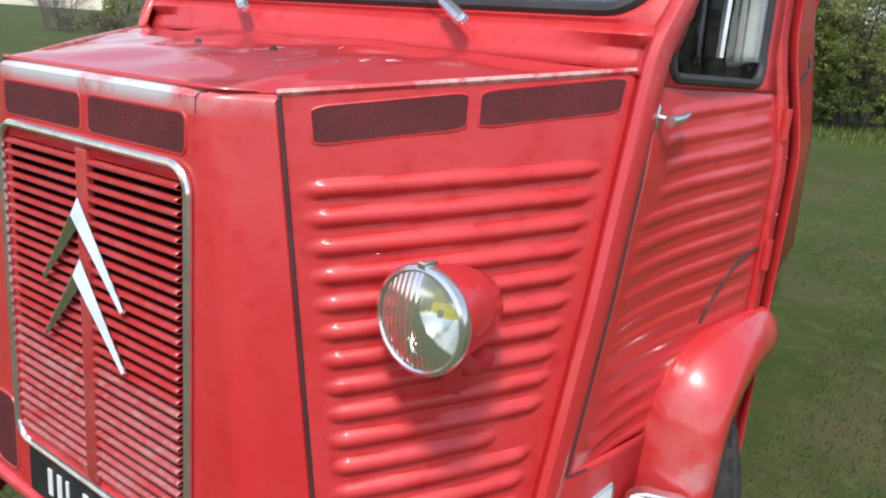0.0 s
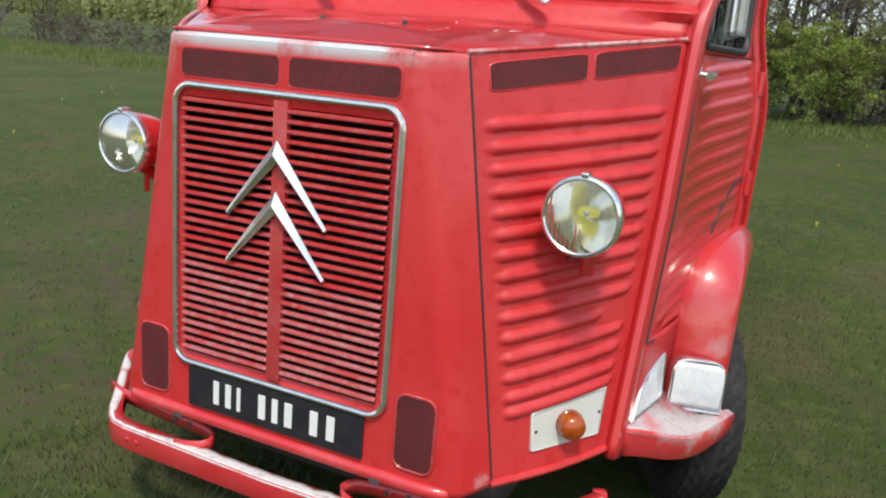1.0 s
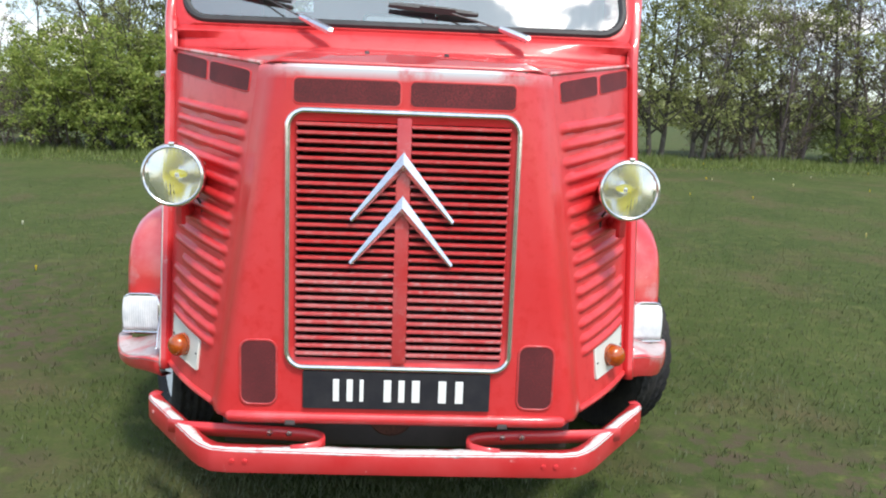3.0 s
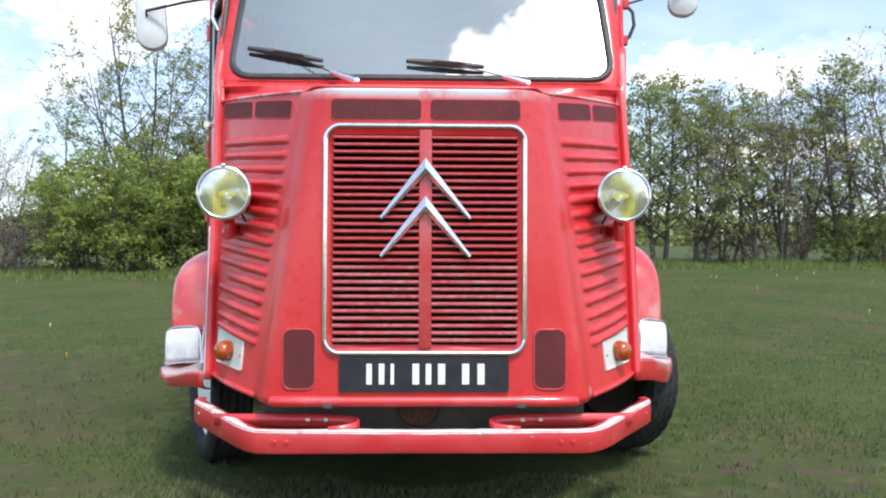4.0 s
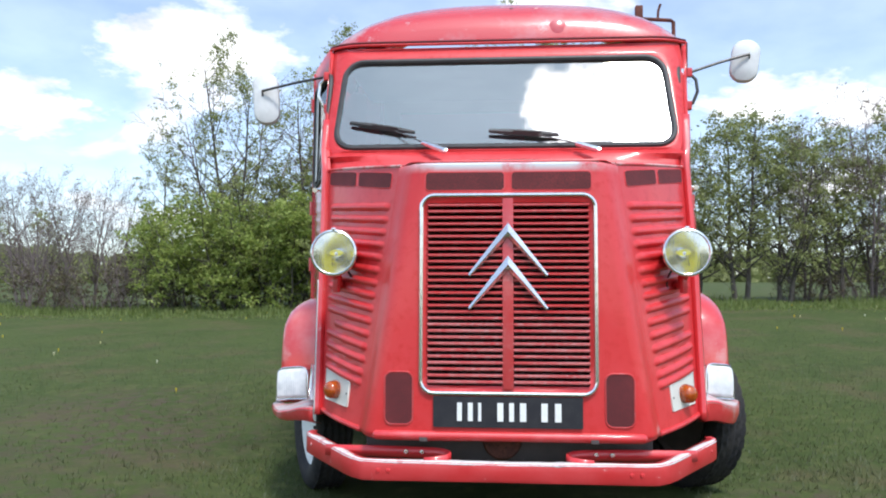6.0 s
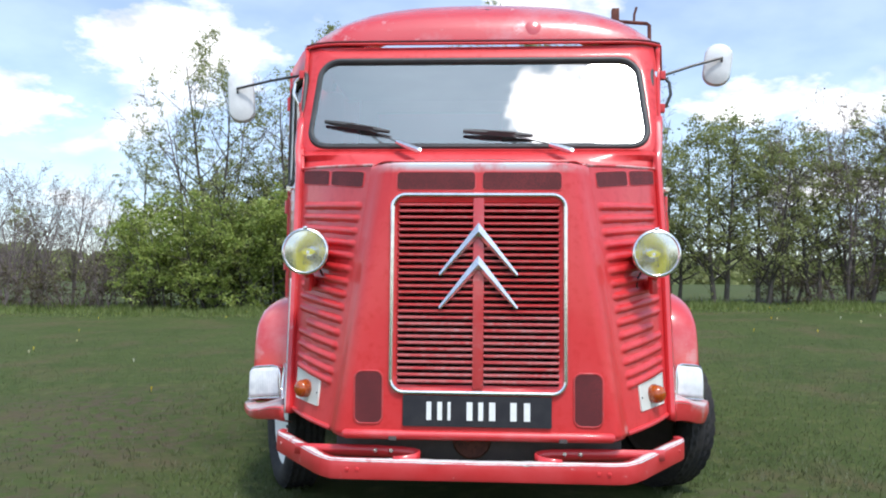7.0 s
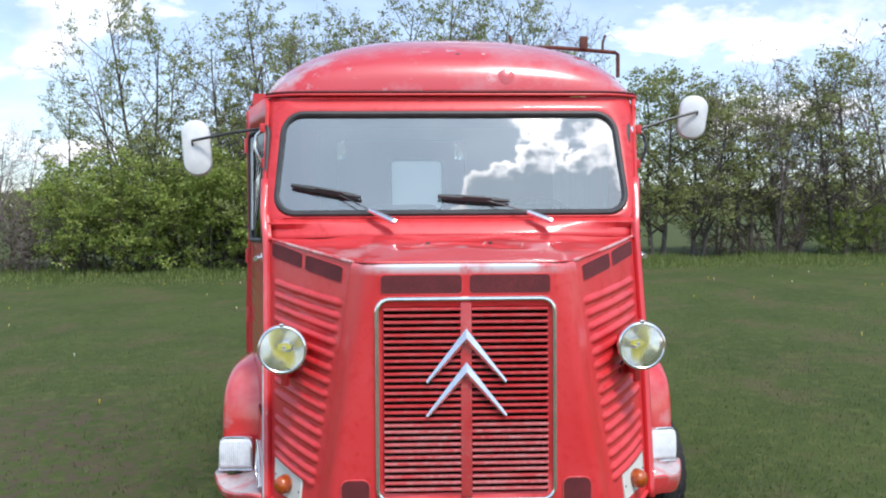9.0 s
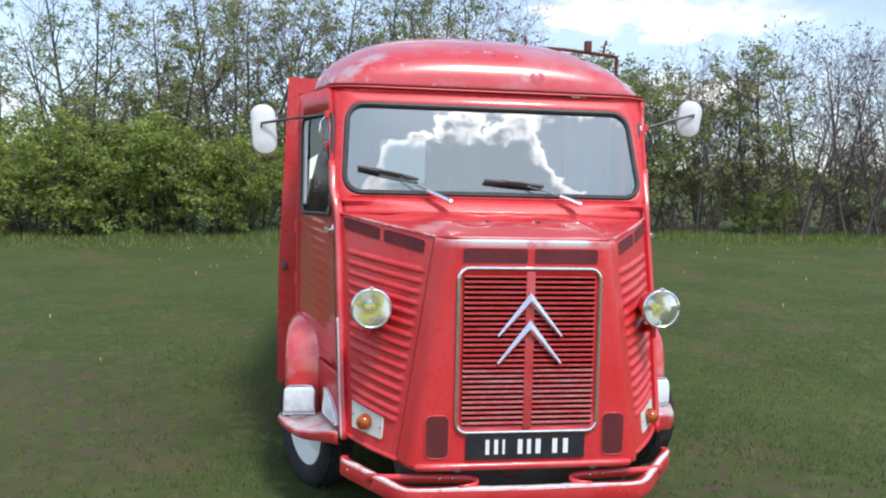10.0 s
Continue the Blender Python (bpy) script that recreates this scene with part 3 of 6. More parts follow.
def make_grille():
    loop = [(x, 0.001, z) for x, z in rounded(-0.300, 0.300, 0.520, 1.203, 0.045, 8)]
    frame_ob = part("grille_frame", tube(loop, 0.0075, 8, True), chrome, van, "polished aluminium grille surround")
    part("centre_bar", box(-0.019, 0.019, -0.004, 0.012, 0.535, 1.19, 0.004), red_dark, frame_ob)
    n = 29
    pitch = (SLAT_HIGH - SLAT_LOW) / n
    rows = []
    for dy, dz in ((0.013, 0.0082), (0.002, 0.0066), (-0.0035, 0.0038), (-0.0035, 0.0002), (0.001, -0.0024), (0.026, -0.0010)):
        rows.append([(x, dy, dz) for x in (0.0, 0.010, 0.130, 0.250, 0.260)])
    base = loft(rows)
    first = part("slat", base, red_dark, frame_ob, "louvred red grille slat", thick=0.0015)
    first.location = (SLAT_IN - 0.002, 0.0, SLAT_LOW + pitch * 0.5)
    rubbed = first.data.copy()
    rubbed.materials[0] = red_bare
    first.data = rubbed
    plain = rubbed.copy()
    plain.materials[0] = red_dark
    for side in (0, 1):
        for k in range(n):
            if side == 0 and k == 0:
                continue
            ob = first.copy()
            scene.collection.objects.link(ob)
            ob.data = rubbed if k < 11 else plain
            ob.location = ((SLAT_IN - 0.002) if side == 0 else -(SLAT_OUT + 0.002), 0.0, SLAT_LOW + pitch * (k + 0.5))


make_grille()


def chevron(apex_z, reach, drop):
    """A pointed double-arm badge with a ridge along each arm."""
    bm = bmesh.new()
    for s in (1, -1):
        a = [Vector((0, -0.012, apex_z)), Vector((0, -0.026, apex_z - 0.031)), Vector((0, -0.010, apex_z - 0.050))]
        b = [Vector((s * reach, -0.012, apex_z - drop + 0.004)), Vector((s * (reach - 0.003), -0.0155, apex_z - drop - 0.002)), Vector((s * (reach - 0.006), -0.012, apex_z - drop - 0.005))]
        back_a, back_b = Vector((0, -0.006, apex_z - 0.022)), Vector((s * reach, -0.006, apex_z - drop))
        va, vb = [bm.verts.new(p) for p in a + [back_a]], [bm.verts.new(p) for p in b + [back_b]]
        for i in range(4):
            j = (i + 1) % 4
            bm.faces.new((va[i], va[j], vb[j], vb[i]))
        bm.faces.new(vb)
    bmesh.ops.recalc_face_normals(bm, faces=bm.faces[:])
    return bm


badge = new("badge")
badge.parent = van
badge["label"] = "two stacked silver chevrons"
for z, low in ((1.104, 0.180), (0.991, 0.181)):
    part("chevron", chevron(z, 0.136, low), alu, badge, smooth=False)


def on_nose(a, b, d):
    return (a, 0.009 - d, b)


def make_front_vents():
    for s in (1, -1):
        xs = sorted((s * 0.012, s * 0.287))
        loop = rounded(xs[0], xs[1], 1.219, 1.284, 0.014)
        vent = part("air_vent", plate(loop, on_nose, 0.0, 0.0035), mesh_red, van, "dark red mesh air vent")
        part("vent_rim", tube([on_nose(a, b, 0.001) for a, b in loop], 0.0032, 6, True), red_faded, vent)
        xs = sorted((s * 0.328, s * 0.425))
        loop = rounded(xs[0], xs[1], 0.411, 0.590, 0.026)
        vent = part("air_vent", plate(loop, lambda a, b, d: (a, 0.0135 - d, b), 0.0, 0.0065), mesh_red, van, "dark red mesh air vent")
        part("vent_rim", tube([(a, 0.0085, b) for a, b in loop], 0.0035, 6, True), red_dark, vent)


make_front_vents()


def bar_digit(x, z, w, h, bm):
    box(x, x + w, -0.0045, -0.0015, z, z + h, 0.0012, bm)
    return bm


def make_number_plate():
    body = part("number_plate", plate(rounded(-0.256, 0.252, 0.405, 0.510, 0.004, 2), lambda a, b, d: (a, 0.005 - d, b), 0.0, 0.006), plate_black, van, "black number plate with white marks", smooth=False)
    x = -0.180
    for w, gap in ((0.028, 0.009), (0.028, 0.009), (0.018, 0.044), (0.034, 0.007), (0.028, 0.007), (0.036, 0.036), (0.036, 0.010), (0.036, 0.0)):
        part("plate_bar", bar_digit(x + 0.2 * w, 0.427, 0.6 * w, 0.062, bmesh.new()), plate_white, body, "plain white bar", smooth=False)
        x += w + gap


make_number_plate()


# corner panels between nose and doors
RIBS = [1.174 - 0.0468 * k + (0.010 if k == 14 else 0.0) for k in range(15)]


def corner_point(u, z, s=1):
    (sx, sy), (px, py) = seam(z), pillar(z, s)
    x, y = lerp(sx, px, u), lerp(sy, py, u)
    belly = 0.012 * math.sin(math.pi * u)
    return Vector((x + belly * 0.8, y - belly * 0.6, z))


def make_corner(s):
    nu, nv = 44, 220

    def fn(u, v):
        foot = lerp(0.372, 0.405, u)
        top = lerp(1.322, 1.402, u)
        z = lerp(foot, top, v)
        p = corner_point(u, z, s)
        push = 0.0
        for k, rz in enumerate(RIBS):
            rz += 0.059 * u
            if abs(z - rz) < 0.02:
                lo, hi = 0.050 + 0.004 * k, 0.935 - 0.002 * k
                if k == 10:
                    hi = 0.74
                taper = smooth(lo, lo + 0.045, u) * (1 - smooth(hi - 0.06, hi, u))
                push = 0.0105 * taper * max(0.0, 1 - ((z - rz) / (0.0135 * (0.45 + 0.55 * taper))) ** 2) ** 0.7
        return (s * (p.x + push * 0.82), p.y - push * 0.57, p.z)

    panel = part("corner_panel", sheet(fn, nu, nv), red, van, "red corner panel pressed with horizontal ribs", thick=0.003)
    # vents
    for a, b in ((0.080, 0.490), (0.525, 0.955)):
        def place(q, t, d, a=a, b=b):
            u = lerp(a, b, q)
            z = lerp(lerp(1.240, 1.333, u), lerp(1.298, 1.393, u), t)
            p = corner_point(u, z, s)
            return (s * (p.x + 0.82 * d), p.y - 0.57 * d, p.z)
        loop = [(x, z) for x, z in rounded(0, 1, 0, 1, 0.12)]
        bm = bmesh.new()
        inner = [bm.verts.new(place(x, z, 0.0035)) for x, z in loop]
        outer = [bm.verts.new(place(x, z, 0.0)) for x, z in loop]
        mid = bm.verts.new(place(0.5, 0.5, 0.003))
        n = len(loop)
        for i in range(n):
            j = (i + 1) % n
            bm.faces.new((inner[i], inner[j], mid))
            bm.faces.new((outer[i], outer[j], inner[j], inner[i]))
        vent = part("air_vent", bm, mesh_red, panel, "dark red mesh air vent")
        part("vent_rim", tube([place(x, z, 0.001) for x, z in loop], 0.003, 6, True), red, vent)
    # seam gap, foot lip and pillar strip
    seam_pts = [(s * (seam(z)[0] + 0.0035), seam(z)[1] + 0.0005, z) for z in [lerp(0.375, 1.32, k / 14) for k in range(15)]]
    part("seam", tube(seam_pts, 0.0036, 6), rubber, panel, "dark panel gap")
    foot = [corner_point(u, lerp(0.374, 0.404, u), s) for u in [k / 10 for k in range(11)]]
    part("panel_lip", tube([(s * p.x, p.y, p.z) for p in foot], 0.010, 8), red, panel)
    rows = []
    for k in range(37):
        z = lerp(0.385, 1.66, k / 36)
        x, y = pillar(z, s)
        up = smooth(1.38, 1.54, z)
        thin = 1.0 - 0.75 * smooth(1.44, 1.66, z)
        top_x = lerp(0.765 if s > 0 else 0.808, 0.828, clamp((z - 1.43) / 0.6)) - 0.014
        x, y = lerp(x, top_x, up), lerp(y, screen_y(z, top_x) + 0.004, up)
        rows.append([(s * (x - 0.006), y - 0.006 * thin, z), (s * (x + 0.010), y - 0.018 * thin, z), (s * (x + 0.024), y - 0.016 * thin, z), (s * (x + 0.033), y + 0.004, z), (s * (x + 0.034), y + 0.030, z), (s * (x + 0.020), y + 0.065, z)])
    part("pillar", loft(rows), red_faded, panel, "red door pillar with chipped edge", thick=0.003)
    if s < 0:
        rows = []
        for k in range(25):
            z = lerp(0.39, 0.92, k / 24)
            x, y = pillar(z, s)
            rows.append([(s * (x + 0.026), y - 0.0165, z), (s * (x + 0.0345), y + 0.001, z)])
        part("chipped_edge", loft(rows), white_worn, panel, "paint chipped to pale primer", thick=0.002)
    # top edge, worn
    top = [corner_point(u, lerp(1.324, 1.404, u), s) for u in [k / 12 for k in range(13)]]
    part("top_edge", tube([(s * p.x, p.y, p.z) for p in top], 0.0065, 6), red_worn, panel)


for s in (1, -1):
    make_corner(s)


def make_bonnet():
    def edge(u):
        """Front edge, from one nose corner to the other along the corner panels."""
        x = lerp(-0.745 - WIDER, 0.745, u)
        a = abs(x)
        end = 0.745 + (WIDER if x < 0 else 0.0)
        if a <= 0.33:
            return Vector((x, 0.030, 1.3215))
        y = 0.03 + 0.075 * smooth(0.33, 0.385, a) if a < 0.385 else lerp(0.105, 0.635, (a - 0.385) / (end - 0.385))
        z = 1.322 if a < 0.385 else lerp(1.324, 1.404, (a - 0.385) / (end - 0.385))
        return Vector((x, y, z))

    def back(u):
        x = lerp(-0.752 - WIDER, 0.752, u)
        return Vector((x, 0.585 + 0.055 * (abs(x) / 0.752) ** 3, 1.400 + 0.012 * (1 - (x / 0.752) ** 2)))

    def fn(u, v):
        p = edge(u).lerp(back(u), v)
        p.z += 0.012 * math.sin(math.pi * v) * (1 - abs(2 * u - 1) ** 2)
        p.z += 0.009 * noise.noise((p.x * 5, p.y * 6, 0.3)) * smooth(0, 0.15, v) + 0.008 * noise.noise((p.x * 6, p.y * 14, 4.3)) * smooth(0.6, 0.9, v)
        return p

    bonnet = part("bonnet", sheet(fn, 90, 36), bonnet_paint, van, "faded red bonnet with scratches, scuffs and painted sky sheen", thick=0.003)
    lip = [edge(u) for u in [k / 60 for k in range(12, 49)]]
    lip = [(p.x, p.y - 0.004, p.z + 0.003) for p in lip if abs(p.x) < 0.385]
    part("bonnet_lip", tube(lip, [0.0050 if 1 < k < len(lip) - 2 else 0.002 for k in range(len(lip))], 6), red_faded, bonnet)
    # black bead draws the shadow in the gap below the overhanging edge
    part("bonnet_shadow_line", tube([(x, y - 0.002, z - 0.007) for x, y, z in lip if abs(x) < 0.325], 0.003, 6), rubber, bonnet, "dark bead for the shadowed gap under the bonnet edge")
    for x in (-0.122, 0.114):
        part("bolt", lathe([(0, 0.008), (0.006, 0.007), (0.008, 0.0), (0.008, -0.004)], 10, pose(x, 0.33, 1.382, 8)), steel_dark, bonnet, "small bonnet bolt")
    # scratches through the paint
    def on_bonnet(x, y):
        u = clamp((x + 0.745 + WIDER) / (1.49 + WIDER))
        e, b = edge(u), back(u)
        p = fn(u, clamp((y - e.y) / max(0.02, b.y - e.y)))
        return Vector((p.x, p.y, p.z + 0.0015))

    bm = bmesh.new()
    marks = ((-0.21, 0.18, -0.13, 0.40, 0.02, 0.003), (-0.25, 0.30, -0.02, 0.36, 0.03, 0.004), (0.10, 0.16, 0.13, 0.44, -0.03, 0.003), (0.20, 0.20, 0.19, 0.46, 0.04, 0.0025), (0.22, 0.15, 0.40, 0.44, 0.02, 0.004), (0.30, 0.28, 0.52, 0.46, -0.02, 0.003), (-0.46, 0.34, -0.34, 0.50, 0.02, 0.003), (0.02, 0.48, 0.16, 0.50, 0.01, 0.003), (-0.10, 0.10, -0.04, 0.16, 0.01, 0.003))
    for x0, y0, x1, y1, bend, w in marks:
        side = Vector((y1 - y0, x0 - x1, 0)).normalized()
        strip = []
        for k in range(9):
            t = k / 8
            off = bend * math.sin(math.pi * t) + 0.004 * noise.noise((x0 * 30 + k * 0.6, y0 * 20, 0))
            half = w * (0.2 + 0.8 * math.sin(math.pi * t)) * (0.6 + 0.5 * noise.noise((k * 0.9, x1 * 40, 3)))
            px, py = lerp(x0, x1, t) + side.x * off, lerp(y0, y1, t) + side.y * off
            strip.append([on_bonnet(px - side.x * half, py - side.y * half), on_bonnet(px + side.x * half, py + side.y * half)])
        loft(strip, bm=bm)
    part("scratches", bm, white_worn, bonnet, "pale scratches through the red paint")
    rows = []
    for k in range(41):
        u = k / 40
        x = lerp(-0.752 - WIDER, 0.752, u)
        b = back(u)
        q = 1 - (x / 0.752) ** 2
        rows.append([b, (x, b.y + 0.012, 1.424), (x * 1.003, b.y + 0.020, 1.442), (x * 1.006, screen_y(1.468, x) - 0.014, 1.464), (x * 1.008, screen_y(1.482, x) - 0.004, 1.482)])
    part("cowl", loft(rows), red, van, "red cowl below the windscreen", thick=0.003)


make_bonnet()


# windscreen surround, gasket, glass
def screen_loop(grow=0.0):
    pts = []
    base = rounded(-0.766 - grow, 0.739 + grow, 1.500 - grow, 1.957 + grow, 0.090 + grow * 0.5, 8)
    for x, z in base:
        k = 1.0 - 0.022 * clamp((z - 1.50) / 0.45)
        pts.append((x * k, z))
    return pts


def make_front_frame():
    inner = screen_loop(0.0)
    outer = []
    for x, z in inner:
        ox = math.copysign(lerp(0.765 if x > 0 else 0.808, 0.828, clamp((z - 1.43) / 0.6)), x) if abs(x) > 0.60 and 1.54 < z < 1.93 else None
        if ox is not None:
            outer.append((ox, z))
        else:
            oz = 2.032 if z > 1.7 else 1.472
            w = 0.828 if z > 1.7 else (0.770 if x > 0 else 0.806)
            outer.append((math.copysign(min(w, abs(x) * (w / 0.715)), x), oz))
    rows = []
    for f in (0.0, 0.12, 0.35, 0.7, 1.0):
        row = []
        for (ax, az), (bx, bz) in zip(inner, outer):
            x, z = lerp(ax, bx, f), lerp(az, bz, f)
            row.append((x, screen_y(z, x) - 0.012 * math.sin(math.pi * min(1, f * 1.6)) * (0.6 if f < 0.6 else 0), z))
        rows.append(row)
    part("windscreen_surround", loft(rows, True), red, van, "red windscreen surround", thick=0.004)
    gasket = [(x, screen_y(z, x) - 0.004, z) for x, z in screen_loop(-0.006)]
    part("windscreen_gasket", tube(gasket, 0.0145, 8, True), rubber, van, "black rubber windscreen gasket")
    bm = bmesh.new()
    bm.faces.new([bm.verts.new((x, screen_y(z) + 0.002, z)) for x, z in screen_loop(-0.004)])
    pane = part("windscreen", bm, windscreen_glass, van, "windscreen glass reflecting cloudy sky", smooth=False)
    pane.visible_shadow = False
    # corner posts round to the doors
    for s in (1, -1):
        rows = []
        for k in range(15):
            z = lerp(1.44, 2.032, k / 14)
            x = lerp(0.765 if s > 0 else 0.808, 0.828, clamp((z - 1.43) / 0.6))
            y = screen_y(z, x)
            df = 0.674 + 0.40 * max(0.0, z - 1.42)
            dx = max(x + 0.008, door_x(df, z, s) - 0.003)
            rows.append([(s * (x - 0.006), y, z), (s * (x + 0.003), y - 0.004, z), (s * (dx + 0.003), min(y, df) + 0.002, z), (s * (dx + 0.005), max(y, df) + 0.004, z), (s * (dx + 0.002), max(y, df) + 0.03, z)])
        part("windscreen_post", loft(rows), red, van, "red windscreen post", thick=0.004)
        rows = []
        for k in range(7):
            t = k / 6
            z = lerp(1.395, 1.512, t)
            px = lerp(0.752, 0.774, t) + (0 if s > 0 else WIDER)
            rows.append([(s * (px - 0.02), lerp(0.615, screen_y(1.512, 0.76), t), z), (s * (px + 0.004), lerp(0.622, screen_y(1.512, 0.76) + 0.006, t), z), (s * (px + 0.018), lerp(0.645, screen_y(1.512, 0.76) + 0.05, t), z)])
        part("pillar_fillet", loft(rows), red, van, thick=0.003)



def roof_width(y):
    return lerp(0.838, 0.945, smooth(0.9, 1.40, y)) - 0.06 * smooth(1.5, 1.9, y)


ROOF_LINE = ((0.90, 2.052), (0.905, 2.105), (0.925, 2.170), (0.97, 2.230), (1.05, 2.285), (1.2, 2.350), (1.45, 2.425), (1.7, 2.455), (1.95, 2.46))


def make_roof():
    ys = [0.898, 0.902, 0.91, 0.93, 0.96, 1.0, 1.06, 1.13, 1.2, 1.3, 1.45, 1.6, 1.75, 1.88]
    rows = []
    for y in ys:
        w, top = roof_width(y), curve1(ROOF_LINE, y)
        row = []
        for k in range(41):
            a = -1 + 2 * k / 40
            a = math.copysign(abs(a) ** 0.72, a)
            h = max(0.0, 1 - abs(a) ** 2.8) ** 0.56
            x = a * w
            back = 0.062 * max(0.0, (abs(x) - 0.45) / 0.40) ** 3 * (1 - smooth(0.93, 1.4, y)) if abs(x) > 0.45 else 0.0
            row.append((x, y + back, 2.050 + (top - 2.050) * h))
        rows.append(row)
    roof = part("roof", loft(rows), roof_paint, van, "domed red roof with faded dull patches", thick=0.004)
    # a dent above the screen and two chips on the crown
    part("dent", lathe([(0.0, 0.004), (0.010, 0.0035), (0.020, 0.002), (0.030, 0.0), (0.040, -0.003)], 20, pose(0.245, 0.9085, 2.128, 78)), roof_paint, roof, "small pushed-out dent")
    for x in (0.03, 0.15):
        y = 1.0
        z = 2.050 + (curve1(ROOF_LINE, y) - 2.050) * max(0.0, 1 - abs(x / roof_width(y)) ** 2.8) ** 0.56
        part("chip", lathe([(0.0, 0.004), (0.006, 0.003), (0.009, -0.002)], 10, pose(x, y, z, 40) @ Matrix.Diagonal((1.5, 1, 1, 1))), steel_dark if x < 0.1 else red_worn, roof, "dark chip in the roof paint" if x < 0.1 else "worn chip in the roof paint")
    pts = [(-roof_width(1.35), 1.35, 2.035)]
    for k in range(31):
        x = lerp(-0.842, 0.842, k / 30)
        pts.append((x, screen_y(2.035, x) - 0.012, 2.042))
    pts.append((roof_width(1.35), 1.35, 2.035))
    part("gutter", tube(pts, 0.009, 8, flat=0.7), red, van, "red rain gutter")
    low = [(p[0] * 0.997, p[1] + 0.002, p[2] + 0.013) for p in pts]
    part("gutter_gap", tube(low, 0.006, 6), mesh_red, van, "dark line above the gutter")


make_roof()


# doors and sides
def side_x(y, s=1):
    return lerp(0.776 if s > 0 else 0.804, 0.945 if s > 0 else 0.998, clamp((y - 0.62) / 0.66))


def door_front(z):
    return pillar(min(z, 1.42))[1] + 0.034 + 0.40 * max(0.0, z - 1.42)


def door_back(s):
    return 1.10 if s > 0 else 1.275


def door_x(y, z, s=1):
    lean = -0.060 * smooth(1.20, 1.55, z) if s > 0 else -0.055 * smooth(1.5, 2.05, z)
    fade = 0.55 + 0.45 * smooth(0.7, 1.3, y) if s > 0 else 1 - smooth(0.7, 1.3, y)
    front = pillar(min(z, 1.40), s)
    meet = 1 - smooth(front[1] + 0.03, front[1] + 0.42, y)
    x = lerp(side_x(y, s) - lerp(0.012, 0.0, smooth(0.35, 0.8, z)), front[0] + 0.035 + 0.12 * max(0.0, y - front[1] - 0.03), meet)
    return x + lean * fade


def make_door(s):
    rear = door_back(s)

    def fn(u, v):
        z = lerp(0.655, 1.380, v)
        y = lerp(door_front(z), rear, u)
        push = 0.0
        for k in range(15):
            rz = 1.352 - 0.0468 * k
            rz += 0.12 * (y - 0.95)
            d = abs(z - rz)
            if d < 0.014:
                start = 0.14 if k < 4 else 0.05
                push = (0.0035 if s > 0 else 0.0013) * math.cos(d / 0.014 * math.pi / 2) * smooth(start, start + 0.06, u) * (1 - smooth(0.93, 0.97, u))
        return (s * (door_x(y, z, s) + push), y, z)

    door = part("cab_door", sheet(fn, 40, 200), door_paint, van, "red ribbed cab door with front opening handle", thick=0.003)
    # window frame with opening
    loop = []
    z0, z1 = 1.394, 1.905
    for a, z in rounded(0, 1, 0, 1, 0.12, 6):
        zz = lerp(z0, z1, z)
        y = lerp(lerp(0.700, 0.852, z), rear - 0.066, a)
        loop.append((y, zz))
    outer = []
    for (y, z), (a, b) in zip(loop, rounded(0, 1, 0, 1, 0.12, 6)):
        if b < 0.1:
            outer.append((lerp(door_front(1.38), rear, a), 1.378))
        elif b > 0.9:
            outer.append((lerp(door_front(2.03), rear, a), 2.034))
        elif a < 0.5:
            outer.append((door_front(z), z))
        else:
            outer.append((rear, z))
    rows = [[(s * (door_x(y, z, s) + 0.002), y, z) for y, z in r] for r in (loop, outer)]
    part("window_frame", loft(rows, True), red, door, thick=0.005)
    part("window_gasket", tube([(s * (door_x(y, z, s) + 0.004), y, z) for y, z in loop], 0.011, 8, True), rubber, door, "black rubber window seal")
    bm = bmesh.new()
    bm.faces.new([bm.verts.new((s * (door_x(y, z, s) - 0.006), y, z)) for y, z in loop])
    glass = part("window_pane", bm, door_glass, door, "door window glass", smooth=False, thick=0.003)
    glass.visible_shadow = False
    # sliding pane edge
    part("pane_channel", tube([(s * (door_x(0.98, 1.45, s) - 0.012), rear - 0.26, 1.44), (s * (door_x(0.98, 1.9, s) - 0.012), rear - 0.24, 1.895)], 0.008, 6), alu, door)
    edge = [(y, z) for y, z in loop if y > rear - 0.15 and 1.43 < z < 1.89]
    rows = [[(s * (door_x(y, z, s) + 0.001), y - 0.004, z) for y, z in edge], [(s * (door_x(y - 0.06, z, s) - 0.003), y - 0.06, z) for y, z in edge]]
    part("window_reveal", loft(rows), grey_plastic, door, "pale inner window reveal", thick=0.003)
    # handle
    hy, hz = 0.660, 1.325
    hx = door_x(hy, hz, s)
    rose = lathe([(0, 0.010), (0.012, 0.009), (0.018, 0.004), (0.019, 0.0)], 16, pose(s * hx, hy, hz, 0, s * 90, 0) @ Matrix.Diagonal((1.5, 0.8, 1, 1)))
    handle = part("door_handle", rose, chrome, door, "chrome pull handle")
    bm = tube([(s * hx, hy, hz), (s * (hx + 0.035), hy + 0.004, hz - 0.004)], 0.0065, 8)
    tube([(s * (hx + 0.032), hy - 0.008, hz - 0.006), (s * (hx + 0.037), hy + 0.03, hz - 0.003), (s * (hx + 0.036), hy + 0.075, hz + 0.006)], [0.011, 0.010, 0.006], 10, bm=bm)
    part("lever", bm, chrome, handle)
    # hinges and rear edge
    rows = []
    for k in range(20):
        z = lerp(0.60, 2.03, k / 19)
        x = door_x(rear, z, s)
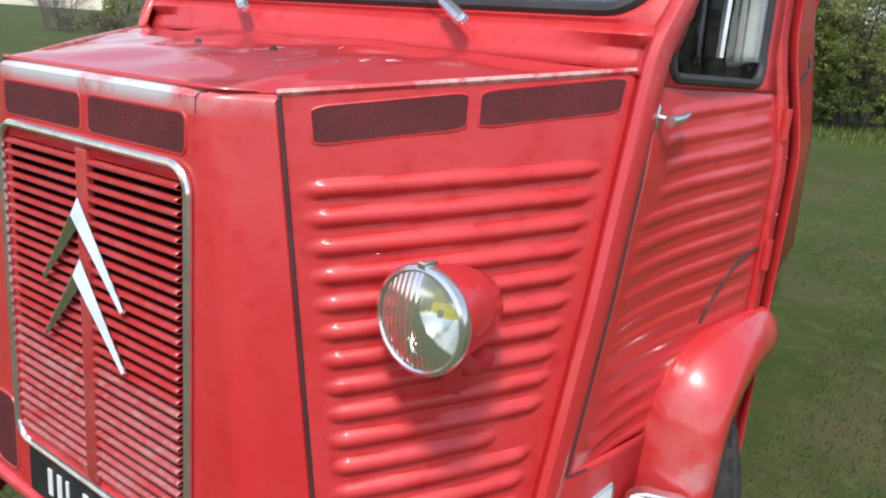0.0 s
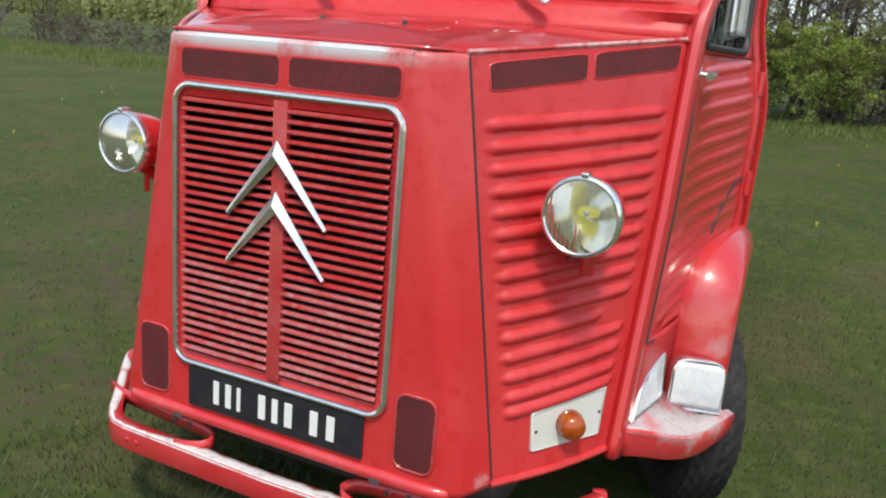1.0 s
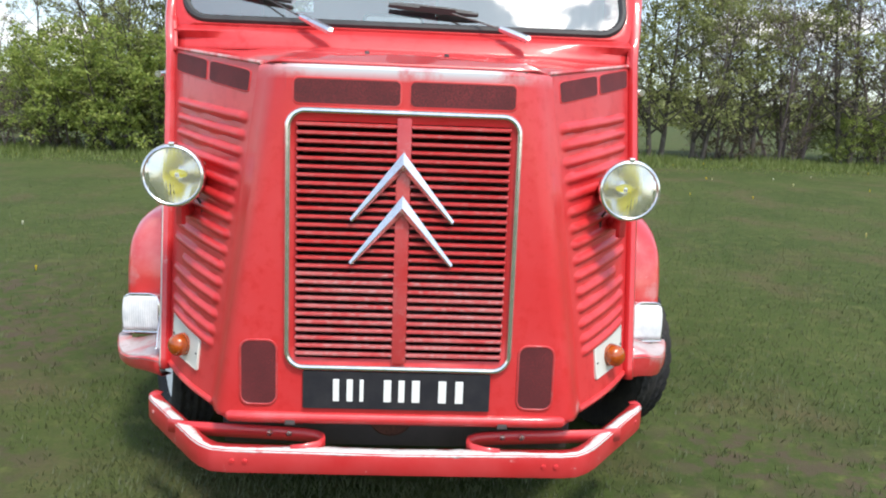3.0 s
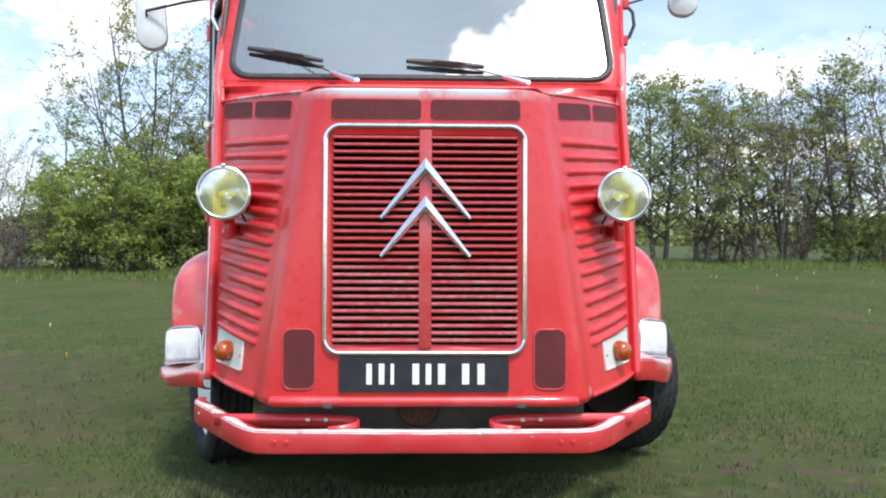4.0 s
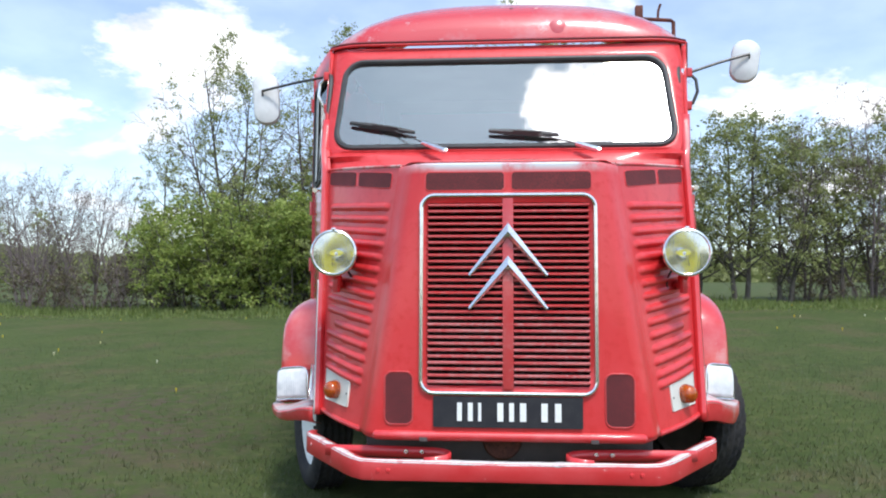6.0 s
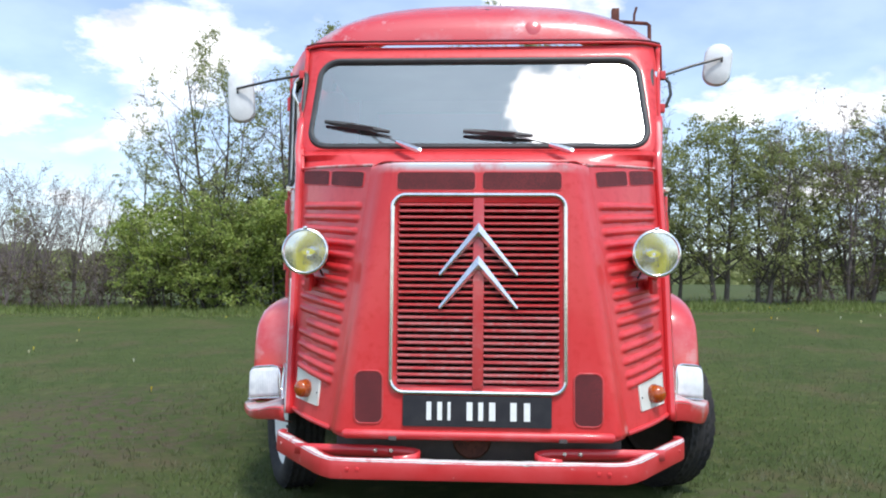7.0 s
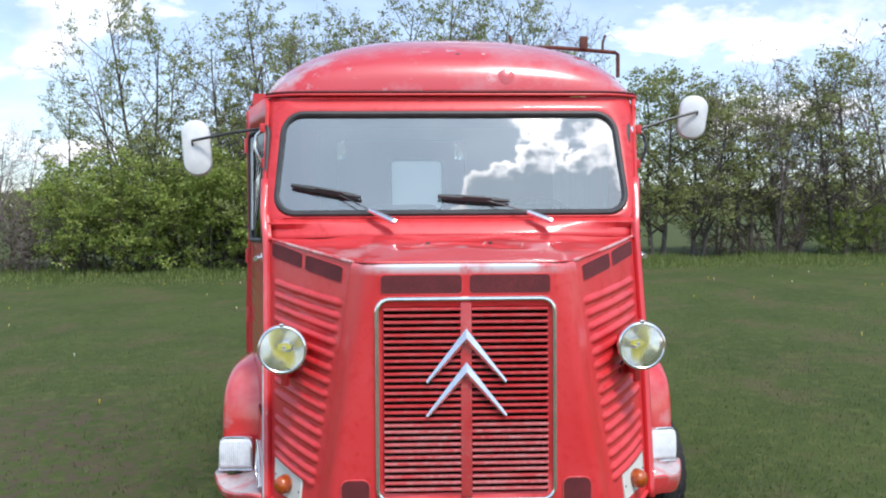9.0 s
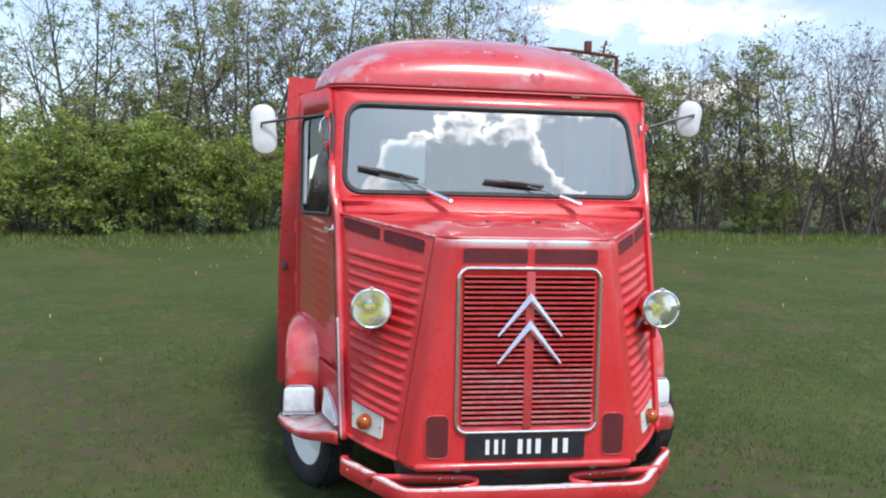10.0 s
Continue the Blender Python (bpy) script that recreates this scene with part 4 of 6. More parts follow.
        rows.append([(s * x, rear - 0.005, z), (s * (x + 0.012), rear + 0.004, z), (s * (x + 0.016), rear + 0.03, z), (s * (x + 0.012), rear + 0.055, z), (s * (x + 0.006), rear + 0.085, z)])
    part("door_post", loft(rows), red, van, "red rear door post", thick=0.003)
    for z in (1.02, 1.314, 1.86):
        part("hinge", tube([(s * (door_x(rear, z, s) + 0.016), rear + 0.006, z - 0.035), (s * (door_x(rear, z, s) + 0.016), rear + 0.006, z + 0.035)], 0.011, 10), red_faded, door)
    for z in [0.72 + 0.13 * k for k in range(10)]:
        part("rivet", lathe([(0, 0.003), (0.004, 0.002), (0.005, 0)], 8, pose(s * (door_x(rear, z, s) + 0.016), rear + 0.03, z, 0, s * 90, 0)), red_worn, door)
    # lower side panel below the door, and black drip seal
    def low(u, v):
        z = lerp(0.40, 0.66, v)
        y = lerp(pillar(z)[1] + 0.03, rear + 0.085, u)
        return (s * (door_x(y, z, s) - 0.004), y, z)
    part("sill_panel", sheet(low, 12, 6), red, van, "red sill panel below the door", thick=0.003)
    pts = []
    for k in range(15):
        t = k / 14
        y = lerp(0.90, rear - 0.01, t)
        z = 0.885 + 0.15 * math.sin(t * math.pi / 2) ** 0.8
        pts.append((s * (door_x(y, z, s) + 0.0045), y, z))
    if s > 0:
        part("drip_seal", tube(pts, 0.003, 6), rubber, door, "black rubber seal strip")
    seal = [(s * (door_x(door_front(z), z, s) + 0.001), door_front(z) - 0.002, z) for z in [lerp(0.66, 1.40, k / 12) for k in range(13)]]
    seal.append((s * (door_x(0.6, 0.656, s) + 0.001), door_front(0.66) + 0.06, 0.655))
    part("door_gap", tube([seal[-1]] + seal[:-1], 0.0028, 6), rubber, door, "dark door gap")


for s in (1, -1):
    make_door(s)


make_front_frame()


def make_body():
    """Rear corners and back of the cab."""
    for s in (1, -1):
        def fn(u, v):
            z = lerp(0.45, 2.07, v)
            y = lerp(1.17 if s > 0 else 1.345, 1.86, u)
            x = (0.897 if s > 0 else 1.010) - 0.20 * (y - 1.345) - (0.0 if s < 0 else 0.03 * smooth(1.17, 1.25, y)) - 0.10 * smooth(1.72, 1.86, y)
            x -= 0.055 * smooth(1.20, 1.55, z) if s > 0 else 0.0
            push = 0.005 * max(0.0, math.sin(z / 0.0468 * math.pi)) * smooth(0.1, 0.2, u) if 0.7 < z < 1.9 else 0.0
            return (s * (x + push), y, z)
        part("body_side", sheet(fn, 12, 150), red, van, "red corrugated rear corner of the cab", thick=0.004)
    part("floor_pan", box(-0.72, 0.72, 0.5, 1.85, 0.40, 0.45, 0.01), black_void, van, "dark floor pan")
    # partition with an opening into the load space
    bm = box(-0.72, 0.72, 1.82, 1.845, 0.45, 1.45, 0.0)
    box(-0.72, 0.72, 1.82, 1.845, 1.95, 2.30, 0.0, bm)
    box(-0.72, -0.62, 1.82, 1.845, 1.45, 1.95, 0.0, bm)
    box(0.12, 0.72, 1.82, 1.845, 1.45, 1.95, 0.0, bm)
    part("bulkhead", bm, cab_lining, van, "brown cab partition with an opening")
    # load space behind the cab, up to the tail with its window
    rows = []
    for y in (1.86, 2.3, 2.9, 3.5, 4.0, 4.20):
        left, right = lerp(-1.085, -1.04, (y - 1.86) / 2.34), lerp(0.70, 0.42, (y - 1.86) / 2.34)
        top = right - lerp(0.05, 0.15, (y - 1.86) / 2.34)
        row = [(right, y, 0.45), (right - 0.02, y, 1.1), (top, y, 1.90)]
        for k in range(1, 6):
            a = math.pi / 2 * k / 5
            row.append((top - 0.16 * (1 - math.cos(a)), y, 1.90 + 0.36 * math.sin(a)))
        for k in range(6):
            a = math.pi / 2 * (1 - k / 5)
            row.append((left + 0.02 + 0.28 * (1 - math.cos(a)), y, 1.90 + 0.36 * math.sin(a)))
        row += [(left, y, 1.2), (left, y, 0.45)]
        rows.append(row)
    hull = part("load_body", loft(rows), red, van, "red body of the load space", thick=0.012)
    part("load_floor", box(-1.03, 0.40, 1.86, 4.20, 0.455, 0.47, 0.0), black_void, hull)
    x0, x1, z0, z1 = -0.40, 0.06, 1.62, 2.06
    bm = box(-1.045, x0, 4.20, 4.225, 0.45, 2.06, 0.0)
    box(x1, 0.29, 4.20, 4.225, 0.45, 2.06, 0.0, bm)
    box(x0, x1, 4.20, 4.225, 0.45, z0, 0.0, bm)
    box(-0.80, 0.16, 4.20, 4.225, z1, 2.25, 0.0, bm)
    tail = part("tail_wall", bm, red, van, "red tail wall with a window")
    part("window_pane", plate(rounded(x0, x1, z0, z1, 0.05), lambda a, b, d: (a, 4.212 - d, b), 0.0, 0.004), frosted, tail, "pale clouded tail window", smooth=False)
    part("window_gasket", tube([(a, 4.198, b) for a, b in rounded(x0, x1, z0, z1, 0.05)], 0.012, 6, True), rubber, tail)
    part("headlining", box(-0.80, 0.80, 1.0, 1.83, 2.02, 2.04, 0.004), cab_lining, van, "cab headlining")
    part("firewall", box(-0.70, 0.70, 0.62, 0.64, 0.45, 1.40, 0.004), cab_lining, van, "cab front wall")
    # shoulder of the wider body behind the cab
    loop = [(-0.74, 0.30), (-1.150, 0.30), (-1.15, 1.0), (-1.095, 2.22), (-0.74, 2.21)]
    flap = part("body_shoulder", plate(loop, lambda a, b, d: (a, 1.85 - d, b), -0.35, 0.02), red, van, "red shoulder of the wider body behind the cab", smooth=False)
    part("latch", box(-1.125, -1.095, 1.80, 1.835, 1.02, 1.07, 0.004), steel_dark, flap)
    strap = [(0.872, 1.30, 1.40), (0.885, 1.33, 1.44), (0.86, 1.43, 1.47)]
    part("grab_strap", tube(strap, 0.004, 6), steel_dark, van, "small metal grab strap")


make_body()


# fenders
def arc_point(t):
    """Side line of the fender, t from the front tip to the rear foot."""
    table_y = ((0.0, 0.752), (0.12, 0.758), (0.25, 0.768), (0.38, 0.788), (0.48, 0.828), (0.58, 0.892), (0.68, 0.985), (0.78, 1.10), (0.88, 1.20), (0.95, 1.31), (1.0, 1.35))
    table_z = ((0.0, 0.400), (0.12, 0.55), (0.25, 0.655), (0.38, 0.745), (0.48, 0.802), (0.58, 0.845), (0.68, 0.870), (0.78, 0.878), (0.88, 0.862), (0.95, 0.78), (1.0, 0.46))
    return curve2(table_y, t), curve2(table_z, t)


def make_fender(s):
    nv = 64
    rows = []
    for j in range(nv + 1):
        t = j / nv * (0.865 if s > 0 else 1.0)
        y, z = arc_point(t)
        y2, z2 = arc_point(min(1, t + 0.02))
        y1, z1 = arc_point(max(0, t - 0.02))
        d = Vector((0, y2 - y1, z2 - z1)).normalized()
        out = Vector((0, -d.z, d.y))
        outer = 0.975 if s > 0 else 1.0
        inner = door_x(y + (0.0 if s > 0 else 0.09), max(z, 0.66), s) - 0.008 - (-0.010 if s > 0 else 0.085)
        fall = lerp(0.012, 0.036, smooth(0.2, 0.6, t))
        row = []
        for f, h in ((0.0, -0.010), (0.04, 0.0), (0.2, 0.006), (0.45, 0.004), (0.65, 0.0), (0.8, -0.004), (0.92, -0.009), (0.985, -0.020), (1.0, -0.036), (0.997, -0.056)):
            row.append((s * lerp(inner, outer, f), y + out.y * (h - fall * f ** 2.8), z + out.z * (h - fall * f ** 2.8)))
        rows.append(row)
    shift = Vector((-0.010, 0, 0)) if s > 0 else Vector((-0.044, 0.085, -0.034))
    fender = part("fender", loft(rows), fender_paint, van, "rounded red front fender with sun-faded paint", thick=0.003)
    # flat tip below the lamp
    rows = []
    for k in range(13):
        a = k / 12
        x = lerp(0.770 if s > 0 else 0.728, 1.012 if s > 0 else 1.030, a)
        y = 0.415 + 0.10 * a + 0.28 * a ** 2.6 - (0.0 if s > 0 else 0.09 * (1 - a) + 0.02 * a)
        zl = 0.362 + 0.02 * a if s > 0 else 0.384 + 0.034 * a
        drop = 0.048 * smooth(0.1, 0.8, a)
        row = [(s * (x - 0.03 * a), max(y + 0.05, 0.70), 0.462), (s * (x - 0.004), y + 0.05, 0.457), (s * (x + 0.002), y + 0.007, 0.453), (s * (x + 0.004), y, 0.447), (s * (x + 0.004), y + 0.002, lerp(zl, 0.447, 0.5)), (s * (x - 0.001), y + 0.012, zl + 0.010), (s * (x - 0.012), y + 0.07, zl)]
        rows.append([(p, q, h - drop - (0.0 if s > 0 else 0.016)) for p, q, h in row])
    part("fender_tip", loft(rows), tip_paint, fender, "red fender tip worn to grey on top", thick=0.003)
    ledge = [[(p, q, h + 0.003) for p, q, h in row[:3]] + [(row[3][0], row[3][1] - 0.002, row[3][2] - 0.004)] for row in rows]
    part("worn_ledge", loft(ledge), ledge_worn, fender, "ledge worn to pale grey metal", thick=0.001)
    # closing panel between the pillar and the fender
    fill = []
    for k in range(13):
        z = lerp(0.40, 0.664, k / 12)
        f = next(y for y, h in ((arc_point(t / 60)) for t in range(61)) if h >= z)
        px, py = pillar(z, s)
        dy = 0.0 if s > 0 else 0.09
        x1 = door_x(f + dy, max(z, 0.66), s) + 0.012
        fill.append([(s * (px + 0.026), py + 0.012, z), (s * (px + 0.034), py + 0.03, z), (s * lerp(px + 0.034, x1, 0.5), lerp(py + 0.03, f + dy, 0.5), z), (s * x1, f + dy + 0.02, z)])
    part("inner_fender", loft(fill), red, van, "red panel between pillar and fender", thick=0.003)
    # lamp on the fender: chrome bezel and ribbed lens
    O, U, V = Vector((s * (0.832 if s > 0 else 0.836), 0.665 if s > 0 else 0.690, 0.434 if s > 0 else 0.428)), Vector((s * (0.140 if s > 0 else 0.166), 0.080 if s > 0 else 0.062, -0.016)), Vector((0.0, 0.006, 0.143))
    nrm = U.cross(V).normalized() * (1 if s > 0 else -1)
    if nrm.y > 0:
        nrm = -nrm

    def place(a, b, d):
        return O + U * a + V * b + nrm * d
    top = [(0.97, 0.72), (0.94, 0.86), (0.86, 0.96), (0.75, 1.0), (0.27, 1.0), (0.15, 0.96), (0.07, 0.86), (0.04, 0.72)]
    loop = [(0.02, 0.0), (0.98, 0.0)] + top
    lamp = part("fog_lamp", plate(loop, place, -0.02, 0.012), alu, van, "clear rectangular lamp with ribbed lens")
    part("lamp_bezel", tube([place(a, b, 0.013) for a, b in loop], 0.0045, 6, True), chrome, lamp)
    n = 16

    def ribs(u, v):
        a, b = 0.05 + 0.9 * u, 0.05 + 0.9 * v
        cut = 0.06 * smooth(0.8, 1.0, b)
        a = lerp(cut, 1 - cut, (a - 0.0))
        return place(a, b, 0.014 + 0.006 * math.sin(math.pi * v) + 0.002 * abs(math.sin(u * n * math.pi)))
    part("lens", sheet(ribs, 64, 8), lens_ribbed, lamp, "ribbed clear lens", thick=0.001)
    # second lens tucked between pillar and fender
    O2, A2, B2, C2 = Vector((s * (0.772 if s > 0 else 0.736), 0.435 if s > 0 else 0.345, 0.468)), Vector((s * (0.812 if s > 0 else 0.792), 0.640 if s > 0 else 0.56, 0.470)), Vector((s * (0.806 if s > 0 else 0.790), 0.650 if s > 0 else 0.58, 0.590)), Vector((s * (0.770 if s > 0 else 0.738), 0.50 if s > 0 else 0.41, 0.560))
    out2 = (A2 - O2).cross(C2 - O2).normalized()
    if out2.x * s < 0:
        out2 = -out2

    def place2(a, b, d):
        p = O2.lerp(A2, a).lerp(C2.lerp(B2, a), b)
        return p + out2 * d
    loop2 = [(0.0, 0.0), (0.95, 0.0), (1.0, 0.1), (1.0, 0.9), (0.95, 1.0), (0.6, 0.98), (0.25, 0.85), (0.1, 0.6)]
    side = part("side_lamp", plate(loop2, place2, -0.004, 0.012), lens_ribbed, van, "clear lens beside the door pillar")
    part("lamp_bezel", tube([place2(a, b, 0.012) for a, b in loop2], 0.004, 6, True), chrome, side)
    for ob in (fender, lamp, side):
        ob.location = shift


for s in (1, -1):
    make_fender(s)


def make_headlamp(s):
    m = pose(s * 0.645, 0.166, 1.012, 90, 0, -s * 2)
    bowl = lathe([(0.0, -0.175), (0.03, -0.168), (0.055, -0.14), (0.072, -0.09), (0.081, -0.035), (0.084, -0.008), (0.0835, 0.0)], 40, m)
    lamp = part("headlamp", bowl, red_faded, van, "round headlamp with red bowl and chrome rim")
    part("rim", lathe([(0.0835, -0.014), (0.087, -0.010), (0.0885, 0.0), (0.086, 0.007), (0.080, 0.010), (0.0765, 0.007)], 40, m), chrome, lamp, "chrome rim")
    bowl_in = [(0.078 * k / 14, -0.075 + 0.075 * (k / 14) ** 2) for k in range(15)]
    part("reflector", lathe(bowl_in, 40, m), reflector, lamp)
    ball = [(0.010 * math.sin(math.pi * k / 10), -0.050 + 0.010 * math.cos(math.pi * k / 10)) for k in range(11)]
    bulb = lathe(ball, 20, m @ Matrix.Translation((0, 0.003, 0)) @ Matrix.Diagonal((2.8, 1.3, 1, 1)))
    part("bulb", bulb, yellow_glass, lamp, "yellow glass bulb")
    part("bulb_cap", lathe([(0.0, -0.037), (0.006, -0.038), (0.008, -0.041), (0.0085, -0.046)], 16, m), chrome, lamp)
    part("bulb_holder", lathe([(0.011, -0.058), (0.014, -0.066), (0.015, -0.073)], 16, m), chrome, lamp)

    def dome(u, v):
        a, r = 2 * math.pi * u, 0.078 * v
        flute = 0.0012 * math.cos(r * math.cos(a) * 700) * smooth(0.0, 0.4, -math.sin(a) * v)
        return m @ Vector((r * math.cos(a), r * math.sin(a), 0.006 + 0.017 * (1 - v * v) + flute))
    lens = part("lens", sheet(dome, 64, 18), lamp_glass, lamp, "domed clear lens with fluting")
    lens.visible_shadow = False
    part("clip", box(-0.008, 0.008, 0.083, 0.094, -0.02, 0.012, 0.003, m=m), chrome, lamp, "chrome rim clip")
    foot = corner_point(0.62, 0.90, s)
    bm = box(-0.015, 0.015, -0.008, 0.008, -0.070, 0.01, 0.004, m=Matrix.Translation((s * 0.652, 0.255, 0.935)) @ pose(0, 0, 0, 0, 0, s * 40))
    tube([(s * 0.650, 0.235, 0.945), (s * 0.655, 0.30, 0.90), (s * (foot.x + 0.004), foot.y + 0.005, foot.z)], [0.020, 0.017, 0.022], 10, bm=bm)
    part("bracket", bm, red, lamp, "red lamp bracket")
    part("cable", tube([(s * 0.610, 0.26, 0.95), (s * 0.598, 0.285, 0.92), (s * 0.597, 0.29, 0.875)], 0.004, 6), rubber, lamp)


for s in (1, -1):
    make_headlamp(s)


def make_indicator(s):
    def place(a, b, d):
        u = lerp(0.292, 0.86, a)
        z = lerp(lerp(0.440, 0.450, a), lerp(0.534, 0.568, a), b)
        p = corner_point(u, z, s)
        return Vector((s * (p.x + 0.80 * d), p.y - 0.60 * d, p.z))
    loop = rounded(0, 1, 0, 1, 0.03, 2)
    base = part("indicator", plate(loop, place, -0.002, 0.006), white_paint, van, "amber indicator on a white wedge plate", smooth=False)
    rows = []
    for d0, k in ((0.006, 1.0), (0.008, 0.95)):
        rows.append([place(0.5 + (a - 0.5) * k, 0.5 + (b - 0.5) * k, d0) for a, b in loop])
    part("plate_face", loft(rows, True, False), white_paint, base, thick=0.001)
    c = place(0.50, 0.48, 0.007)
    out = Vector((s * 0.62, -0.78, 0.0)).normalized()
    m = Matrix.Translation(c) @ out.to_track_quat("Z", "Y").to_matrix().to_4x4()
    part("lamp_base", lathe([(0.0, 0.0), (0.035, 0.0), (0.035, 0.006), (0.033, 0.008)], 28, m), amber, base)
    part("lens", lathe([(0.033, 0.010), (0.033, 0.022), (0.029, 0.034), (0.020, 0.042), (0.008, 0.045), (0.0, 0.0455)], 28, m), amber, base, "round amber lens")
    for a, b in ((0.06, 0.5), (0.94, 0.5)):
        part("screw", lathe([(0, 0.003), (0.004, 0.0)], 8, Matrix.Translation(place(a, b, 0.008)) @ out.to_track_quat("Z", "Y").to_matrix().to_4x4()), steel_dark, base)


for s in (1, -1):
    make_indicator(s)


BUMPER_X = ((0.0, 0.0), (0.55, 0.455), (0.60, 0.500), (0.65, 0.535), (0.70, 0.566), (0.92, 0.742), (0.95, 0.762), (0.975, 0.768), (1.0, 0.758))
BUMPER_Y = ((0.0, -0.038), (0.55, -0.030), (0.60, -0.022), (0.65, -0.002), (0.70, 0.028), (0.92, 0.243), (0.95, 0.272), (0.975, 0.292), (1.0, 0.312))
BUMPER_Z = ((0.0, 0.288), (0.60, 0.291), (0.70, 0.298), (1.0, 0.330))


def bumper_line(t):
    """Plan of the bumper from end to end, t from -1 to 1: x, y, z of its top edge."""
    a = abs(t)
    return math.copysign(curve1(BUMPER_X, a), t), curve1(BUMPER_Y, a), curve1(BUMPER_Z, a)


def bumper_row(k):
    t = k / 60
    x, y, z = bumper_line(t)
    x2, y2, _ = bumper_line(min(1, t + 0.012))
    x1, y1, _ = bumper_line(max(-1, t - 0.012))
    d = Vector((x2 - x1, y2 - y1, 0)).normalized()
    return Vector((x, y, 0)), Vector((-d.y, d.x, 0)), z


def make_bumper():
    rows = []
    for k in range(-60, 61):
        p, back, z = bumper_row(k)
        dent = 0.0015 * noise.noise((k * 0.13, 2.0, 7.0))
        low = z - lerp(0.056, 0.066, abs(k) / 60)
        rows.append([(p + back * b).to_tuple()[:2] + (h,) for b, h in ((0.034, z + 0.004), (0.007, z + 0.0045), (0.002, z + 0.0025), (dent, z - 0.003), (dent, low + 0.006), (0.002, low + 0.001), (0.007, low - 0.001), (0.026, low - 0.002))])
    bumper = part("bumper", loft(rows), bumper_paint, van, "red channel bumper with chipped white top edge", thick=0.004)
    # top edge rubbed down to pale metal, broadest in the middle and on the bent ends
    rows = []
    for k in range(-57, 58):
        p, back, z = bumper_row(k)
        a = abs(k) / 60
        full = lerp(0.030, 0.009, smooth(0.25, 0.5, a)) + 0.016 * smooth(0.60, 0.72, a) * (1 - smooth(0.88, 0.95, a))
        w = max(0.003, full + 0.008 * noise.noise((k * 0.35, 1.0, 2.0)) + 0.004 * noise.noise((k * 1.1, 6.0, 2.0)))
        fall = 0.003 + 0.004 * noise.noise((k * 0.7, 5.0, 2.0))
        rows.append([(p + back * b).to_tuple()[:2] + (h,) for b, h in ((w, z + 0.0068), (w * 0.6, z + 0.0075), (0.004, z + 0.0068), (-0.0008, z + 0.0005), (-0.0012, z - max(0.0, fall)))])
    part("chipped_edge", loft(rows), white_worn, bumper, "paint worn to pale metal", thick=0.001)
    for s in (1, -1):
        # strap that loops from the bent end back to the bar
        path = [(0.655, 0.118, 0.300), (0.60, 0.098, 0.302), (0.50, 0.078, 0.306), (0.36, 0.062, 0.308), (0.26, 0.052, 0.307), (0.222, 0.044, 0.305), (0.202, 0.030, 0.302), (0.198, 0.012, 0.298), (0.212, -0.004, 0.294), (0.245, -0.016, 0.290), (0.285, -0.022, 0.288)]
        rows = [[(s * x, y, z + 0.019), (s * x, y, z - 0.019)] for x, y, z in path]
        part("bracket", loft(rows), red_faded, bumper, "red flat bracket strap", thick=0.007)
        for x in (0.30, 0.355):
            part("bolt", lathe([(0, 0.008), (0.008, 0.007), (0.010, 0.0)], 6, pose(s * x, 0.055, 0.31, 90)), alu, bumper)
        for x in (0.405, 0.44):
            part("bolt", lathe([(0, 0.006), (0.006, 0.005), (0.008, 0.0)], 8, pose(s * x, bumper_line(0.5)[1] - 0.001, 0.263, 90)), red_faded, bumper)
        part("bolt", lathe([(0, 0.005), (0.005, 0.004), (0.007, 0.0)], 8, pose(s * 0.735, 0.234, 0.295, 90, 0, s * 50)), red_worn, bumper)
        # dark block painted as a shaded square hole under the nose
        part("nose_recess_block", box(s * 0.29 - 0.014, s * 0.29 + 0.014, -0.004, 0.02, 0.356, 0.378, 0.003), black_void, van, "small dark block standing for a square hole")
    # tow plate takes the dark rust colour to imitate shadow below the nose
    part("tow_plate", lathe([(0.0, 0.0), (0.065, 0.0), (0.07, -0.008), (0.0, -0.012)], 28, pose(-0.02, 0.15, 0.338, 82)), rust, van, "round tow plate under the nose, darkened for shadow")
    # added dark block: keeps the gap above the bumper dark, hides lit grass
    part("underside_block", box(-0.52, 0.52, 0.17, 0.6, 0.22, 0.40, 0.03), black_void, van, "dark block added to fill the space under the nose")


make_bumper()


